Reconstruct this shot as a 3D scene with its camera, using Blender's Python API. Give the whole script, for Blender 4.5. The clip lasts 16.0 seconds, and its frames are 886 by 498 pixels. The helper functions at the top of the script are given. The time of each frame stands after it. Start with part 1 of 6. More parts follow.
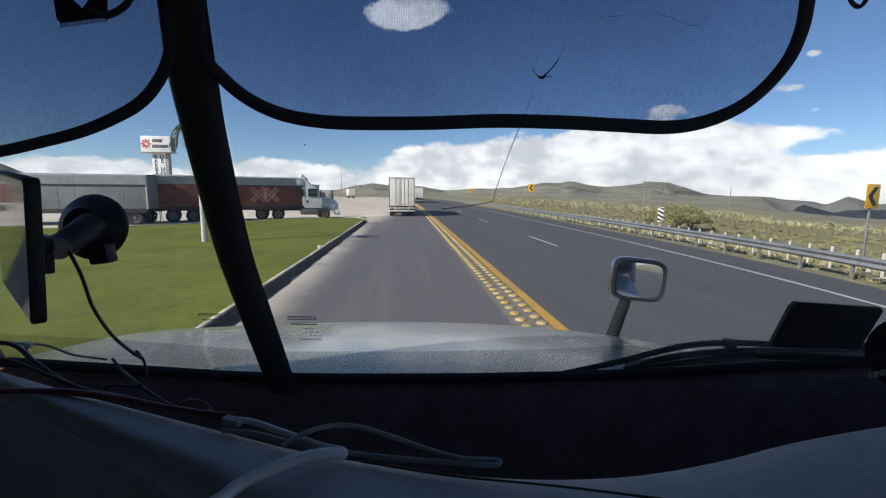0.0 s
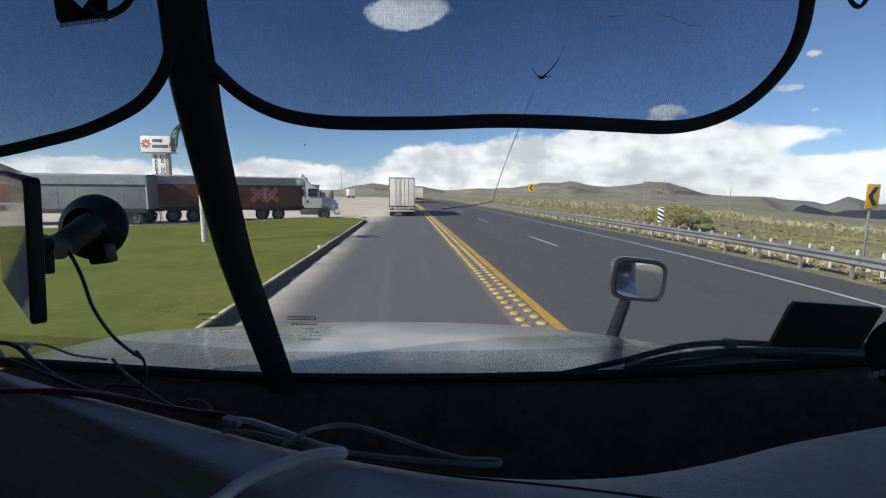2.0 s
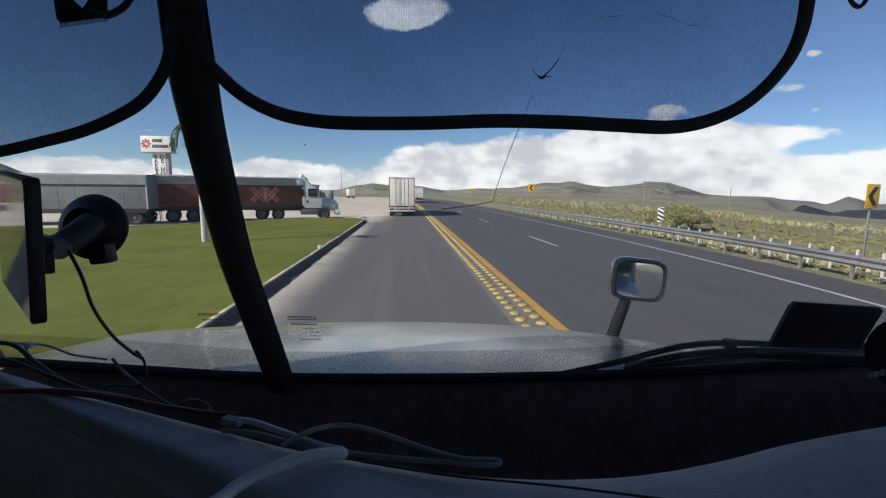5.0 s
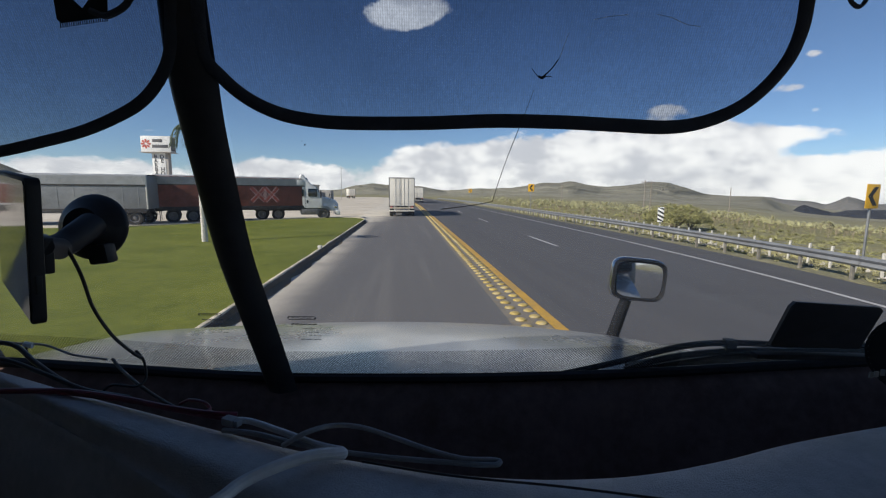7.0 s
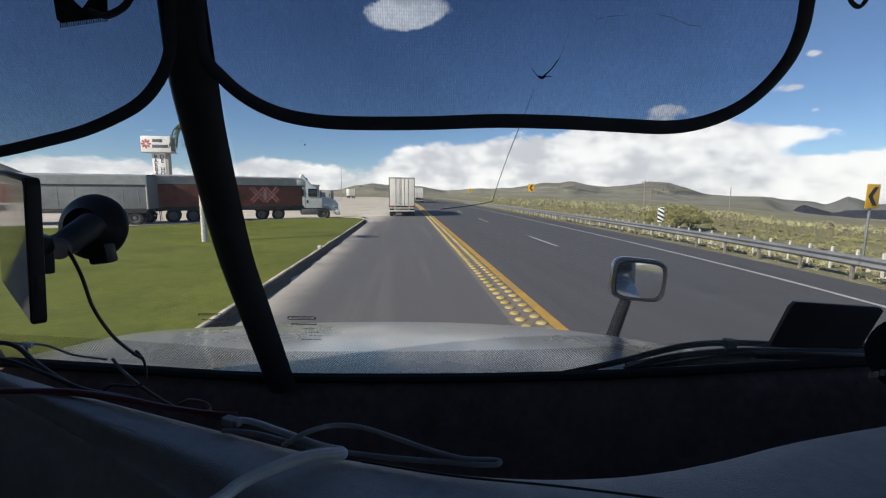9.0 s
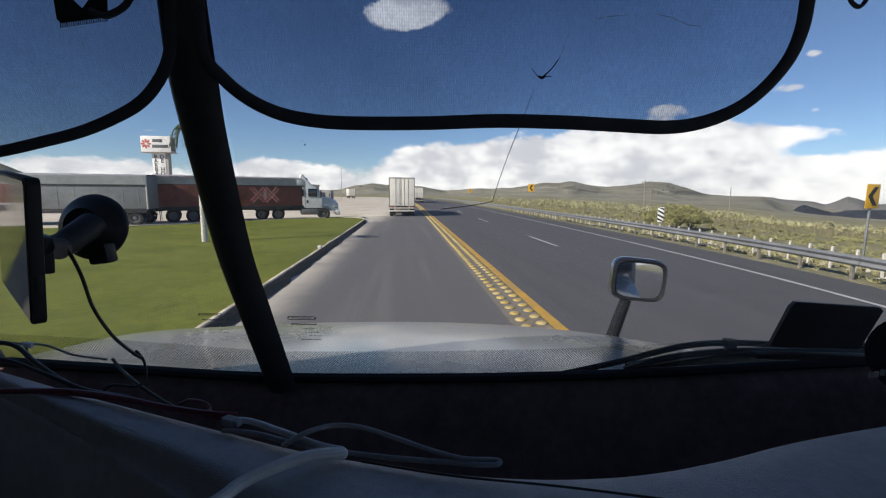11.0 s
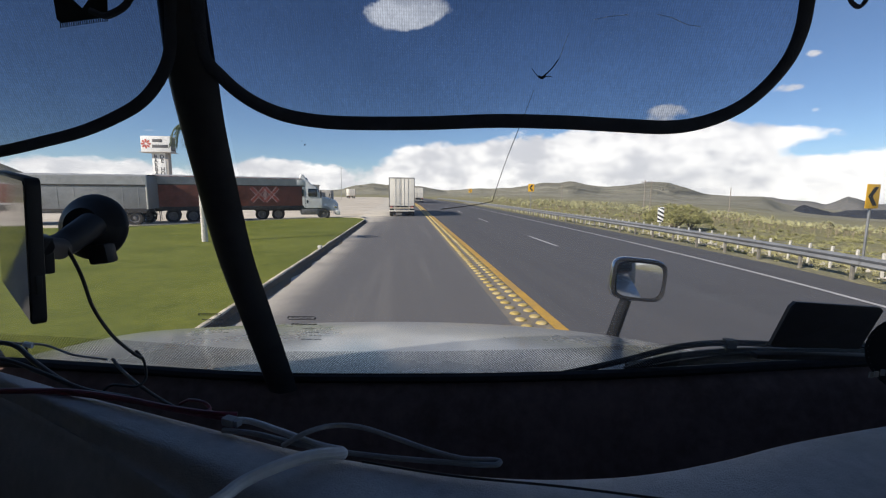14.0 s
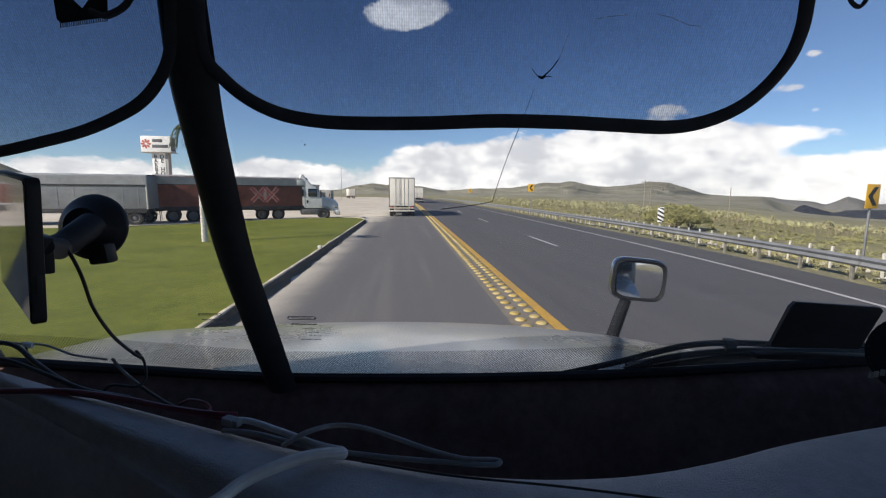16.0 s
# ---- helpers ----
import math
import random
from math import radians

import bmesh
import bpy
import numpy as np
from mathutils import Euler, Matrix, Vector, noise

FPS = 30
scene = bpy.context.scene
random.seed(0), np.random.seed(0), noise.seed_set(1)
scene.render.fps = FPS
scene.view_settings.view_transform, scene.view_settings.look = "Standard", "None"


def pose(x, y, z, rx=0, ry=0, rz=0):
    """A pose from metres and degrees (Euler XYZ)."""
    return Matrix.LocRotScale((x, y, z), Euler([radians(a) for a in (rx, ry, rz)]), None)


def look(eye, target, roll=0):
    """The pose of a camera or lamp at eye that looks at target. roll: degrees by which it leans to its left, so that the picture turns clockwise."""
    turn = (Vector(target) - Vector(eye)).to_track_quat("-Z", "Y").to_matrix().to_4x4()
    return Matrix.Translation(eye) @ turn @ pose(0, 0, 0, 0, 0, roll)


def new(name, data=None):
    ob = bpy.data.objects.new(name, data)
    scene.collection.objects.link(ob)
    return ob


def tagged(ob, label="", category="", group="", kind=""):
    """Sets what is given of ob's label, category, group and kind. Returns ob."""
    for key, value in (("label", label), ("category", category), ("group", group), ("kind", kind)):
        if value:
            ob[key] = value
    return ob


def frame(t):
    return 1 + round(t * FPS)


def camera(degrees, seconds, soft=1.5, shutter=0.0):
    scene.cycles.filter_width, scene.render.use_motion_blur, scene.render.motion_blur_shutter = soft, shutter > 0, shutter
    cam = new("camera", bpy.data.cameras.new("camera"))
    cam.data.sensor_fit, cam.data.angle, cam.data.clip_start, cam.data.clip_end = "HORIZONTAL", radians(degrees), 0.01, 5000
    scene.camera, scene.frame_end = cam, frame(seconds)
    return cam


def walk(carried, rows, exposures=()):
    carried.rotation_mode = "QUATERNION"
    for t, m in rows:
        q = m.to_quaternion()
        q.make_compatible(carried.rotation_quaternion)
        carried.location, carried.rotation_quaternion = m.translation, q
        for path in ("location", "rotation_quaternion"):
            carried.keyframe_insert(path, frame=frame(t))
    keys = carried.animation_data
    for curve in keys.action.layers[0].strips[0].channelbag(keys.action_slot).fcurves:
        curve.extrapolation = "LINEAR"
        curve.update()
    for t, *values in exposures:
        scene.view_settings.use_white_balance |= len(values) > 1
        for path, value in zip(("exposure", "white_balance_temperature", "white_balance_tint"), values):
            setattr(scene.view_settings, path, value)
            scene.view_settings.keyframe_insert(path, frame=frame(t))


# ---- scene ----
# ---------------------------------------------------------------- camera
EYE_Z = 2.35
cam = camera(92.0, 16.0, soft=1.2)
STAND = pose(0, 0, EYE_Z, 90 - 7.45, -0.4, 0)
# the cab leans a little on its springs against the road
CAB_LEAN = STAND @ pose(0, 0, EYE_Z, 90 - 7.97, -1.2, 0).inverted()
walk(cam, [(0, STAND), (8, STAND), (16, STAND)],
     exposures=[(0, 0.36, 6400, 10), (4, 0.25, 6450, 10), (9, 0.28, 6600, 10), (12, 0.38, 6650, 12), (16, 0.42, 6700, 12)])

# ---------------------------------------------------------------- world and sun
SUN_TO = Vector((-0.705, -0.45, 0.545)).normalized()
SUN_EL = math.asin(SUN_TO.z)
SUN_AZ = math.atan2(SUN_TO.x, SUN_TO.y)


class Nodes:
    """A thin wrapper to write node trees in short lines."""

    def __init__(self, tree):
        self.t = tree
        tree.nodes.clear()

    def add(self, kind, ins=None, **props):
        n = self.t.nodes.new(kind)
        for k, v in props.items():
            setattr(n, k, v)
        for k, v in (ins or {}).items():
            self.put(n.inputs[k], v)
        return n

    def put(self, socket, v):
        if isinstance(v, bpy.types.NodeSocket):
            self.t.links.new(v, socket)
        elif isinstance(v, bpy.types.Node):
            self.t.links.new(v.outputs[0], socket)
        else:
            socket.default_value = v

    def math(self, op, a, b=0.0, clamp=False):
        return self.add("ShaderNodeMath", {0: a, 1: b}, operation=op, use_clamp=clamp).outputs[0]

    def noise(self, vec, scale, detail=4.0, rough=0.55):
        return self.add("ShaderNodeTexNoise", {"Vector": vec, "Scale": scale, "Detail": detail, "Roughness": rough}).outputs[0]

    def ramp(self, fac, lo, hi, a=0.0, b=1.0):
        n = self.add("ShaderNodeMapRange", {0: fac, 1: lo, 2: hi, 3: a, 4: b}, interpolation_type="SMOOTHSTEP")
        return n.outputs[0]

    def mix(self, fac, a, b):
        n = self.add("ShaderNodeMix", data_type="RGBA")
        self.put(n.inputs[0], fac)
        self.put(n.inputs[6], a)
        self.put(n.inputs[7], b)
        return n.outputs[2]


def c4(c):
    return (c[0], c[1], c[2], 1.0)


def make_world():
    w = bpy.data.worlds.new("sky")
    scene.world = w
    w.use_nodes = True
    n = Nodes(w.node_tree)
    sky = n.add("ShaderNodeTexSky", sky_type="NISHITA", sun_disc=False, sun_elevation=SUN_EL, sun_rotation=SUN_AZ,
                altitude=1800.0, air_density=1.0, dust_density=0.7, ozone_density=3.2)
    co = n.add("ShaderNodeTexCoord").outputs["Generated"]
    sep = n.add("ShaderNodeSeparateXYZ", {0: co})
    x, y, z = sep.outputs
    az = n.math("ARCTAN2", x, y)
    el = n.math("ARCSINE", z)
    flat = n.add("ShaderNodeCombineXYZ", {0: az, 1: n.math("MULTIPLY", el, 1.6), 2: 0.37}).outputs[0]
    big = n.noise(flat, 5.5, 9.0, 0.56)
    fine = n.noise(flat, 17.0, 7.0, 0.6)
    puffs = n.noise(flat, 48.0, 6.0, 0.6)
    body = n.math("ADD", n.math("ADD", n.math("MULTIPLY", big, 0.50), n.math("MULTIPLY", fine, 0.34)), n.math("MULTIPLY", puffs, 0.16))

    def hump(a0, e0, wa, we):
        da = n.math("DIVIDE", n.math("SUBTRACT", az, radians(a0)), radians(wa))
        de = n.math("DIVIDE", n.math("SUBTRACT", el, radians(e0)), radians(we))
        r2 = n.math("ADD", n.math("MULTIPLY", da, da), n.math("MULTIPLY", de, de))
        return n.math("EXPONENT", n.math("MULTIPLY", r2, -1.0))

    low = n.ramp(el, radians(0.5), radians(7.5), 0.12, -0.26)
    cover = low
    for a0, e0, wa, we, k in ((-3, 4.0, 6, 2.8, 0.30), (9, 5.0, 11, 4.2, 0.42), (23, 5.6, 9, 4.4, 0.44), (33, 5.8, 5.5, 3.2, 0.40), (39, 6.4, 4.2, 1.1, 0.30), (44, 2.6, 8, 2.4, 0.30),
                              (26.8, 9.7, 2.4, 0.9, 0.34), (-20, 2.6, 8, 1.7, 0.30), (-40, 2.6, 8, 1.3, 0.18), (-6.2, 20.9, 4.6, 2.0, 0.55), (-2.6, 22.2, 4.2, 1.7, 0.5), (-33.7, 6.5, 1.7, 0.4, 0.32), (39.4, 13.6, 1.3, 0.7, 0.36),
                              (38.1, 10.7, 2.4, 0.7, 0.40), (40, 8.4, 1.2, 0.5, 0.32), (41, 4.7, 2.6, 0.8, -0.16), (-10.8, 6.0, 2.4, 2.2, -0.25), (-75, 6, 24, 7, 0.2), (150, 14, 60, 12, 0.22)):
        cover = n.math("ADD", cover, n.math("MULTIPLY", hump(a0, e0, wa, we), k))
    dens = n.ramp(n.math("ADD", body, cover), 0.55, 0.67)
    # cloud shading: bright tops, greyer bellies by the cloud's own density
    moved = n.add("ShaderNodeVectorMath", {0: flat, 1: (0.02, -0.035, 0.0)}, operation="ADD").outputs[0]
    lumps = n.math("ADD", n.math("MULTIPLY", n.noise(moved, 6.0, 5.0, 0.55), 0.72), n.math("MULTIPLY", n.noise(moved, 26.0, 6.0, 0.6), 0.28))
    shade = n.ramp(lumps, 0.40, 0.60)
    cloud = n.mix(shade, (5.5, 5.65, 6.05, 1), (9.2, 9.2, 9.1, 1))
    col = n.mix(n.math("MULTIPLY", dens, 0.95), n.add("ShaderNodeVectorMath", {0: sky.outputs[0], 1: (0.72, 0.78, 0.85)}, operation="MULTIPLY").outputs[0], cloud)
    bg = n.add("ShaderNodeBackground", {0: col, 1: 0.098})
    n.add("ShaderNodeOutputWorld", {0: bg.outputs[0]})


make_world()
sun = new("sun", bpy.data.lights.new("sun", "SUN"))
sun.data.energy, sun.data.angle, sun.data.color = 5.0, radians(0.55), (1.0, 0.95, 0.87)
sun.matrix_basis = look(SUN_TO * 50, (0, 0, 0))

# ---------------------------------------------------------------- materials
MATS = {}


def mat(name, base, rough=0.6, metal=0.0, vary=0.18, scale=6.0, bump=0.0, bump_scale=60.0, stain=None, stain_amt=0.0, coat=0.0, spec=0.5, piece=0.0):
    """A worn surface: base colour varied at two scales, stains of another colour, fine relief."""
    if name in MATS:
        return MATS[name]
    m = bpy.data.materials.new(name)
    m.use_nodes = True
    n = Nodes(m.node_tree)
    co = n.add("ShaderNodeTexCoord").outputs["Object"]
    a = n.noise(co, scale, 5.0, 0.6)
    b = n.noise(co, scale * 9.0, 3.0, 0.6)
    v = n.math("ADD", n.math("MULTIPLY", a, 0.65), n.math("MULTIPLY", b, 0.35))
    lo, hi = [max(0.0, k * (1 - vary * 1.6)) for k in base], [min(1.0, k * (1 + vary * 1.6)) for k in base]
    col = n.mix(n.ramp(v, 0.3, 0.7), c4(lo), c4(hi))
    if stain:
        col = n.mix(n.math("MULTIPLY", n.ramp(n.noise(co, scale * 0.45, 7.0, 0.65), 0.5, 0.68), stain_amt), col, c4(stain))
    if piece:
        rnd = n.add("ShaderNodeObjectInfo").outputs["Random"]
        col = n.mix(n.math("MULTIPLY", rnd, piece), col, c4([k * 0.55 for k in base]))
    p = n.add("ShaderNodeBsdfPrincipled", {"Base Color": col, "Metallic": metal, "Coat Weight": coat, "Coat Roughness": 0.10, "Specular IOR Level": spec})
    n.put(p.inputs["Roughness"], n.ramp(a, 0.25, 0.75, max(0.03, rough - 0.08), min(1.0, rough + 0.08)))
    if bump:
        h = n.noise(co, bump_scale, 4.0, 0.6)
        bp = n.add("ShaderNodeBump", {"Height": h, "Strength": bump, "Distance": 0.01})
        n.put(p.inputs["Normal"], bp.outputs[0])
    n.add("ShaderNodeOutputMaterial", {0: p.outputs[0]})
    MATS[name] = m
    return m


def pane_mat(name, tint, gloss, rough=0.02, dust=0.0):
    """Clear pane that lets light straight through, mirrors a little and carries a thin film of pale dust."""
    m = bpy.data.materials.new(name)
    m.use_nodes = True
    n = Nodes(m.node_tree)
    co = n.add("ShaderNodeTexCoord").outputs["Object"]
    film = n.ramp(n.noise(co, 5.0, 6.0, 0.65), 0.3, 0.7, dust * 0.6, dust * 1.4)
    clear = n.add("ShaderNodeMixShader", {0: film, 1: n.add("ShaderNodeBsdfTransparent", {0: c4(tint)}).outputs[0],
                                          2: n.add("ShaderNodeBsdfTranslucent", {0: (0.75, 0.72, 0.68, 1)}).outputs[0]})
    fr = n.add("ShaderNodeFresnel", {0: 1.5}).outputs[0]
    mx = n.add("ShaderNodeMixShader", {0: n.math("MULTIPLY", fr, gloss), 1: clear.outputs[0],
                                       2: n.add("ShaderNodeBsdfGlossy", {0: (1, 1, 1, 1), "Roughness": rough}).outputs[0]})
    n.add("ShaderNodeOutputMaterial", {0: mx.outputs[0]})
    return m


def screen_cloth(name, lo, hi):
    """Dark knitted sun-shade netting that one looks through."""
    m = bpy.data.materials.new(name)
    m.use_nodes = True
    n = Nodes(m.node_tree)
    co = n.add("ShaderNodeTexCoord").outputs["Object"]
    wv = n.add("ShaderNodeTexWave", {"Vector": co, "Scale": 120.0, "Distortion": 0.6, "Detail": 1.0}, bands_direction="X").outputs[1]
    wz = n.add("ShaderNodeTexWave", {"Vector": co, "Scale": 95.0, "Distortion": 0.6, "Detail": 1.0}, bands_direction="Z").outputs[1]
    weave = n.math("ADD", n.math("MULTIPLY", wv, 0.75), n.math("MULTIPLY", wz, 0.25))
    soft = n.noise(co, 9.0, 4.0)
    thread = n.noise(n.add("ShaderNodeMapping", {"Vector": co, "Scale": (1, 1, 0.10)}).outputs[0], 420.0, 1.0, 0.5)
    weave = n.math("ADD", weave, n.math("MULTIPLY", n.math("SUBTRACT", thread, 0.5), 1.7))
    k = n.math("ADD", n.math("MULTIPLY", weave, 0.16), n.ramp(soft, 0.3, 0.7, lo, hi))
    tr = n.add("ShaderNodeBsdfTransparent", {0: (0.60, 0.665, 0.79, 1)})
    df = n.add("ShaderNodeBsdfDiffuse", {0: (0.012, 0.013, 0.018, 1)})
    mx = n.add("ShaderNodeMixShader", {0: k, 1: df.outputs[0], 2: tr.outputs[0]})
    n.add("ShaderNodeOutputMaterial", {0: mx.outputs[0]})
    return m


def frit_mat():
    """Printed dot band along the foot of the glass."""
    m = bpy.data.materials.new("printed_dot_band")
    m.use_nodes = True
    n = Nodes(m.node_tree)
    co = n.add("ShaderNodeTexCoord").outputs["Object"]
    turn = n.add("ShaderNodeMapping", {"Vector": co, "Rotation": (0, radians(45), 0), "Scale": (1, 0.0, 1)}).outputs[0]
    vo = n.add("ShaderNodeTexVoronoi", {"Vector": turn, "Scale": 290.0, "Randomness": 0.0}, voronoi_dimensions="3D").outputs[0]
    z = n.add("ShaderNodeSeparateXYZ", {0: co}).outputs[2]
    size = n.ramp(z, 0.0, 0.075, 0.60, 0.40)
    dot = n.math("LESS_THAN", vo, size)
    mx = n.add("ShaderNodeMixShader", {0: n.math("MULTIPLY", dot, 0.55), 1: n.add("ShaderNodeBsdfTransparent", {0: (1, 1, 1, 1)}).outputs[0],
                                       2: n.add("ShaderNodeBsdfDiffuse", {0: (0.02, 0.02, 0.025, 1)}).outputs[0]})
    n.add("ShaderNodeOutputMaterial", {0: mx.outputs[0]})
    return m


def ground_mat():
    m = bpy.data.materials.new("desert_scrub_ground")
    m.use_nodes = True
    n = Nodes(m.node_tree)
    co = n.add("ShaderNodeTexCoord").outputs["Object"]
    a = n.noise(co, 0.018, 6.0, 0.62)
    b = n.noise(co, 0.35, 6.0, 0.65)
    c = n.noise(co, 3.5, 4.0, 0.6)
    col = n.mix(n.ramp(b, 0.36, 0.64), (0.18, 0.168, 0.08, 1), (0.275, 0.245, 0.135, 1))
    col = n.mix(n.ramp(a, 0.44, 0.66), col, (0.22, 0.21, 0.11, 1))
    col = n.mix(n.math("MULTIPLY", n.ramp(c, 0.55, 0.75), 0.45), col, (0.34, 0.29, 0.20, 1))
    # bare hills, greyer than the plain; aerial haze is put into this colour
    h = n.add("ShaderNodeSeparateXYZ", {0: co}).outputs[2]
    bare = n.mix(n.ramp(a, 0.4, 0.6), (0.20, 0.19, 0.148, 1), (0.28, 0.262, 0.205, 1))
    tufts = n.ramp(n.noise(co, 0.09, 5.0, 0.7), 0.48, 0.62)
    bare = n.mix(n.math("MULTIPLY", tufts, 0.5), bare, (0.085, 0.092, 0.05, 1))
    # the haze-grey takes over with height and distance
    away = n.add("ShaderNodeVectorMath", {0: co}, operation="LENGTH").outputs["Value"]
    col = n.mix(n.math("MAXIMUM", n.ramp(h, -1.5, 2.5), n.ramp(n.math("ADD", away, n.math("MULTIPLY", a, 200.0)), 300.0, 620.0)), col, bare)
    p = n.add("ShaderNodeBsdfPrincipled", {"Base Color": col, "Roughness": 0.95, "Specular IOR Level": 0.1})
    gully = n.noise(co, 0.012, 7.0, 0.62)
    bp0 = n.add("ShaderNodeBump", {"Height": n.math("MULTIPLY", gully, n.ramp(h, 0.0, 12.0)), "Strength": 0.9, "Distance": 45.0})
    bp = n.add("ShaderNodeBump", {"Height": n.math("ADD", b, c), "Strength": 0.7, "Distance": 0.25, "Normal": bp0.outputs[0]})
    n.put(p.inputs["Normal"], bp.outputs[0])
    n.add("ShaderNodeOutputMaterial", {0: p.outputs[0]})
    return m


def asphalt_mat():
    """Worn asphalt; pale dust drifts along its outer edge and in streaks along the lane."""
    m = bpy.data.materials.new("worn_asphalt")
    m.use_nodes = True
    n = Nodes(m.node_tree)
    co = n.add("ShaderNodeTexCoord").outputs["Object"]
    sp = n.add("ShaderNodeSeparateXYZ", {0: co})
    x, y, z = sp.outputs
    lat = n.math("ADD", x, n.math("MULTIPLY", y, 0.087))
    along = n.add("ShaderNodeCombineXYZ", {0: n.math("MULTIPLY", lat, 1.1), 1: n.math("MULTIPLY", y, 0.035), 2: 0.0}).outputs[0]
    streak = n.noise(along, 1.6, 5.0, 0.55)
    patch = n.noise(co, 0.22, 5.0, 0.6)
    grit = n.noise(co, 45.0, 3.0, 0.7)
    col = n.mix(n.ramp(streak, 0.35, 0.65), (0.077, 0.074, 0.076, 1), (0.090, 0.086, 0.088, 1))
    col = n.mix(n.math("MULTIPLY", n.ramp(grit, 0.4, 0.75), 0.35), col, (0.102, 0.097, 0.095, 1))
    near = n.ramp(lat, 1.9, 2.4)
    col = n.mix(near, n.mix(0.7, col, (0.128, 0.121, 0.119, 1)), col)
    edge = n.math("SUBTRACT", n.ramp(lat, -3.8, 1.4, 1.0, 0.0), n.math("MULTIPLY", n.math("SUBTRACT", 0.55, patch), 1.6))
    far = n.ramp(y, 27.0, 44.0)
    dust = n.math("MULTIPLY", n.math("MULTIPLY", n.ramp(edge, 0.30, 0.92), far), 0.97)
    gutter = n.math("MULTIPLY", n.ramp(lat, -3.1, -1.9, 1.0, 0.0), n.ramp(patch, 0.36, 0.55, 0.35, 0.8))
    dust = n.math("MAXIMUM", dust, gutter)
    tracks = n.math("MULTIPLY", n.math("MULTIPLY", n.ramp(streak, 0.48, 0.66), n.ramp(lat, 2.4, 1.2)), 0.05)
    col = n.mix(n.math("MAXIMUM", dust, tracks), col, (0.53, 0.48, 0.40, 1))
    p = n.add("ShaderNodeBsdfPrincipled", {"Base Color": col, "Roughness": 0.82, "Specular IOR Level": 0.3})
    bp = n.add("ShaderNodeBump", {"Height": grit, "Strength": 0.35, "Distance": 0.01})
    n.put(p.inputs["Normal"], bp.outputs[0])
    n.add("ShaderNodeOutputMaterial", {0: p.outputs[0]})
    return m


def mix2_mat(name, a, b, s1, s2, rough=0.9, bump=0.4, dist=0.03):
    m = bpy.data.materials.new(name)
    m.use_nodes = True
    n = Nodes(m.node_tree)
    co = n.add("ShaderNodeTexCoord").outputs["Object"]
    u, v = n.noise(co, s1, 6.0, 0.62), n.noise(co, s2, 4.0, 0.6)
    col = n.mix(n.ramp(n.math("ADD", n.math("MULTIPLY", u, 0.6), n.math("MULTIPLY", v, 0.4)), 0.36, 0.64), c4(a), c4(b))
    p = n.add("ShaderNodeBsdfPrincipled", {"Base Color": col, "Roughness": rough, "Specular IOR Level": 0.15})
    bp = n.add("ShaderNodeBump", {"Height": n.math("ADD", u, v), "Strength": bump, "Distance": dist})
    n.put(p.inputs["Normal"], bp.outputs[0])
    n.add("ShaderNodeOutputMaterial", {0: p.outputs[0]})
    return m


M_GROUND, M_ASPHALT = ground_mat(), asphalt_mat()
M_SAND = mix2_mat("pale_packed_sand", (0.44, 0.385, 0.31), (0.56, 0.505, 0.425), 0.16, 2.2)
M_LAWN = mix2_mat("mown_lawn", (0.086, 0.104, 0.016), (0.150, 0.160, 0.028), 0.35, 4.0, 0.95, 0.25, 0.02)
M_KERB = mat("weathered_concrete", (0.50, 0.44, 0.34), 0.95, vary=0.25, scale=2.0, bump=0.3, stain=(0.16, 0.14, 0.12), stain_amt=0.6)
M_YELLOW = mat("yellow_road_paint", (0.46, 0.265, 0.035), 0.6, vary=0.15, scale=3.0, stain=(0.2, 0.16, 0.09), stain_amt=0.5)
M_BED = mat("dusty_worn_paint_bed", (0.165, 0.145, 0.118), 0.85, vary=0.15, scale=2.5, stain=(0.24, 0.17, 0.06), stain_amt=0.5)
M_STUD = mat("yellow_glazed_stud", (0.47, 0.34, 0.10), 0.45, vary=0.15, scale=9.0, stain=(0.42, 0.38, 0.28), stain_amt=0.7, piece=0.5)
M_WHITE_LINE = mat("white_road_paint", (0.40, 0.39, 0.385), 0.7, vary=0.12, scale=3.0, stain=(0.22, 0.21, 0.2), stain_amt=0.5)
M_ZINC = mat("galvanised_steel", (0.25, 0.255, 0.26), 0.55, 0.45, vary=0.12, scale=1.5, stain=(0.3, 0.28, 0.26), stain_amt=0.4)
M_POST = mat("whitewashed_post", (0.54, 0.51, 0.45), 0.85, vary=0.2, stain=(0.3, 0.26, 0.2), stain_amt=0.5)
M_RAILPOST = mat("dusty_rail_post", (0.18, 0.165, 0.135), 0.85, vary=0.25, stain=(0.15, 0.11, 0.08), stain_amt=0.4)
M_WOODPOLE = mat("grey_timber_pole", (0.22, 0.19, 0.16), 0.9, vary=0.25)
M_SIGN_Y = mat("yellow_sign_sheeting", (0.66, 0.37, 0.02), 0.4, vary=0.05)
M_BLACK = mat("matt_black", (0.012, 0.012, 0.013), 0.6, vary=0.2)
M_TRAILER = mat("dusty_white_panel", (0.66, 0.625, 0.55), 0.5, vary=0.08, scale=1.2, stain=(0.36, 0.33, 0.29), stain_amt=0.5)
M_ALU = mat("brushed_aluminium", (0.55, 0.55, 0.55), 0.4, 0.8, vary=0.12)
M_TARP = mat("grey_tarpaulin", (0.27, 0.28, 0.285), 0.7, vary=0.15, scale=1.2, bump=0.2, bump_scale=6)
M_RUST = mat("rusty_red_trailer_panel", (0.15, 0.048, 0.034), 0.65, vary=0.3, scale=1.0, stain=(0.10, 0.05, 0.04), stain_amt=0.6)
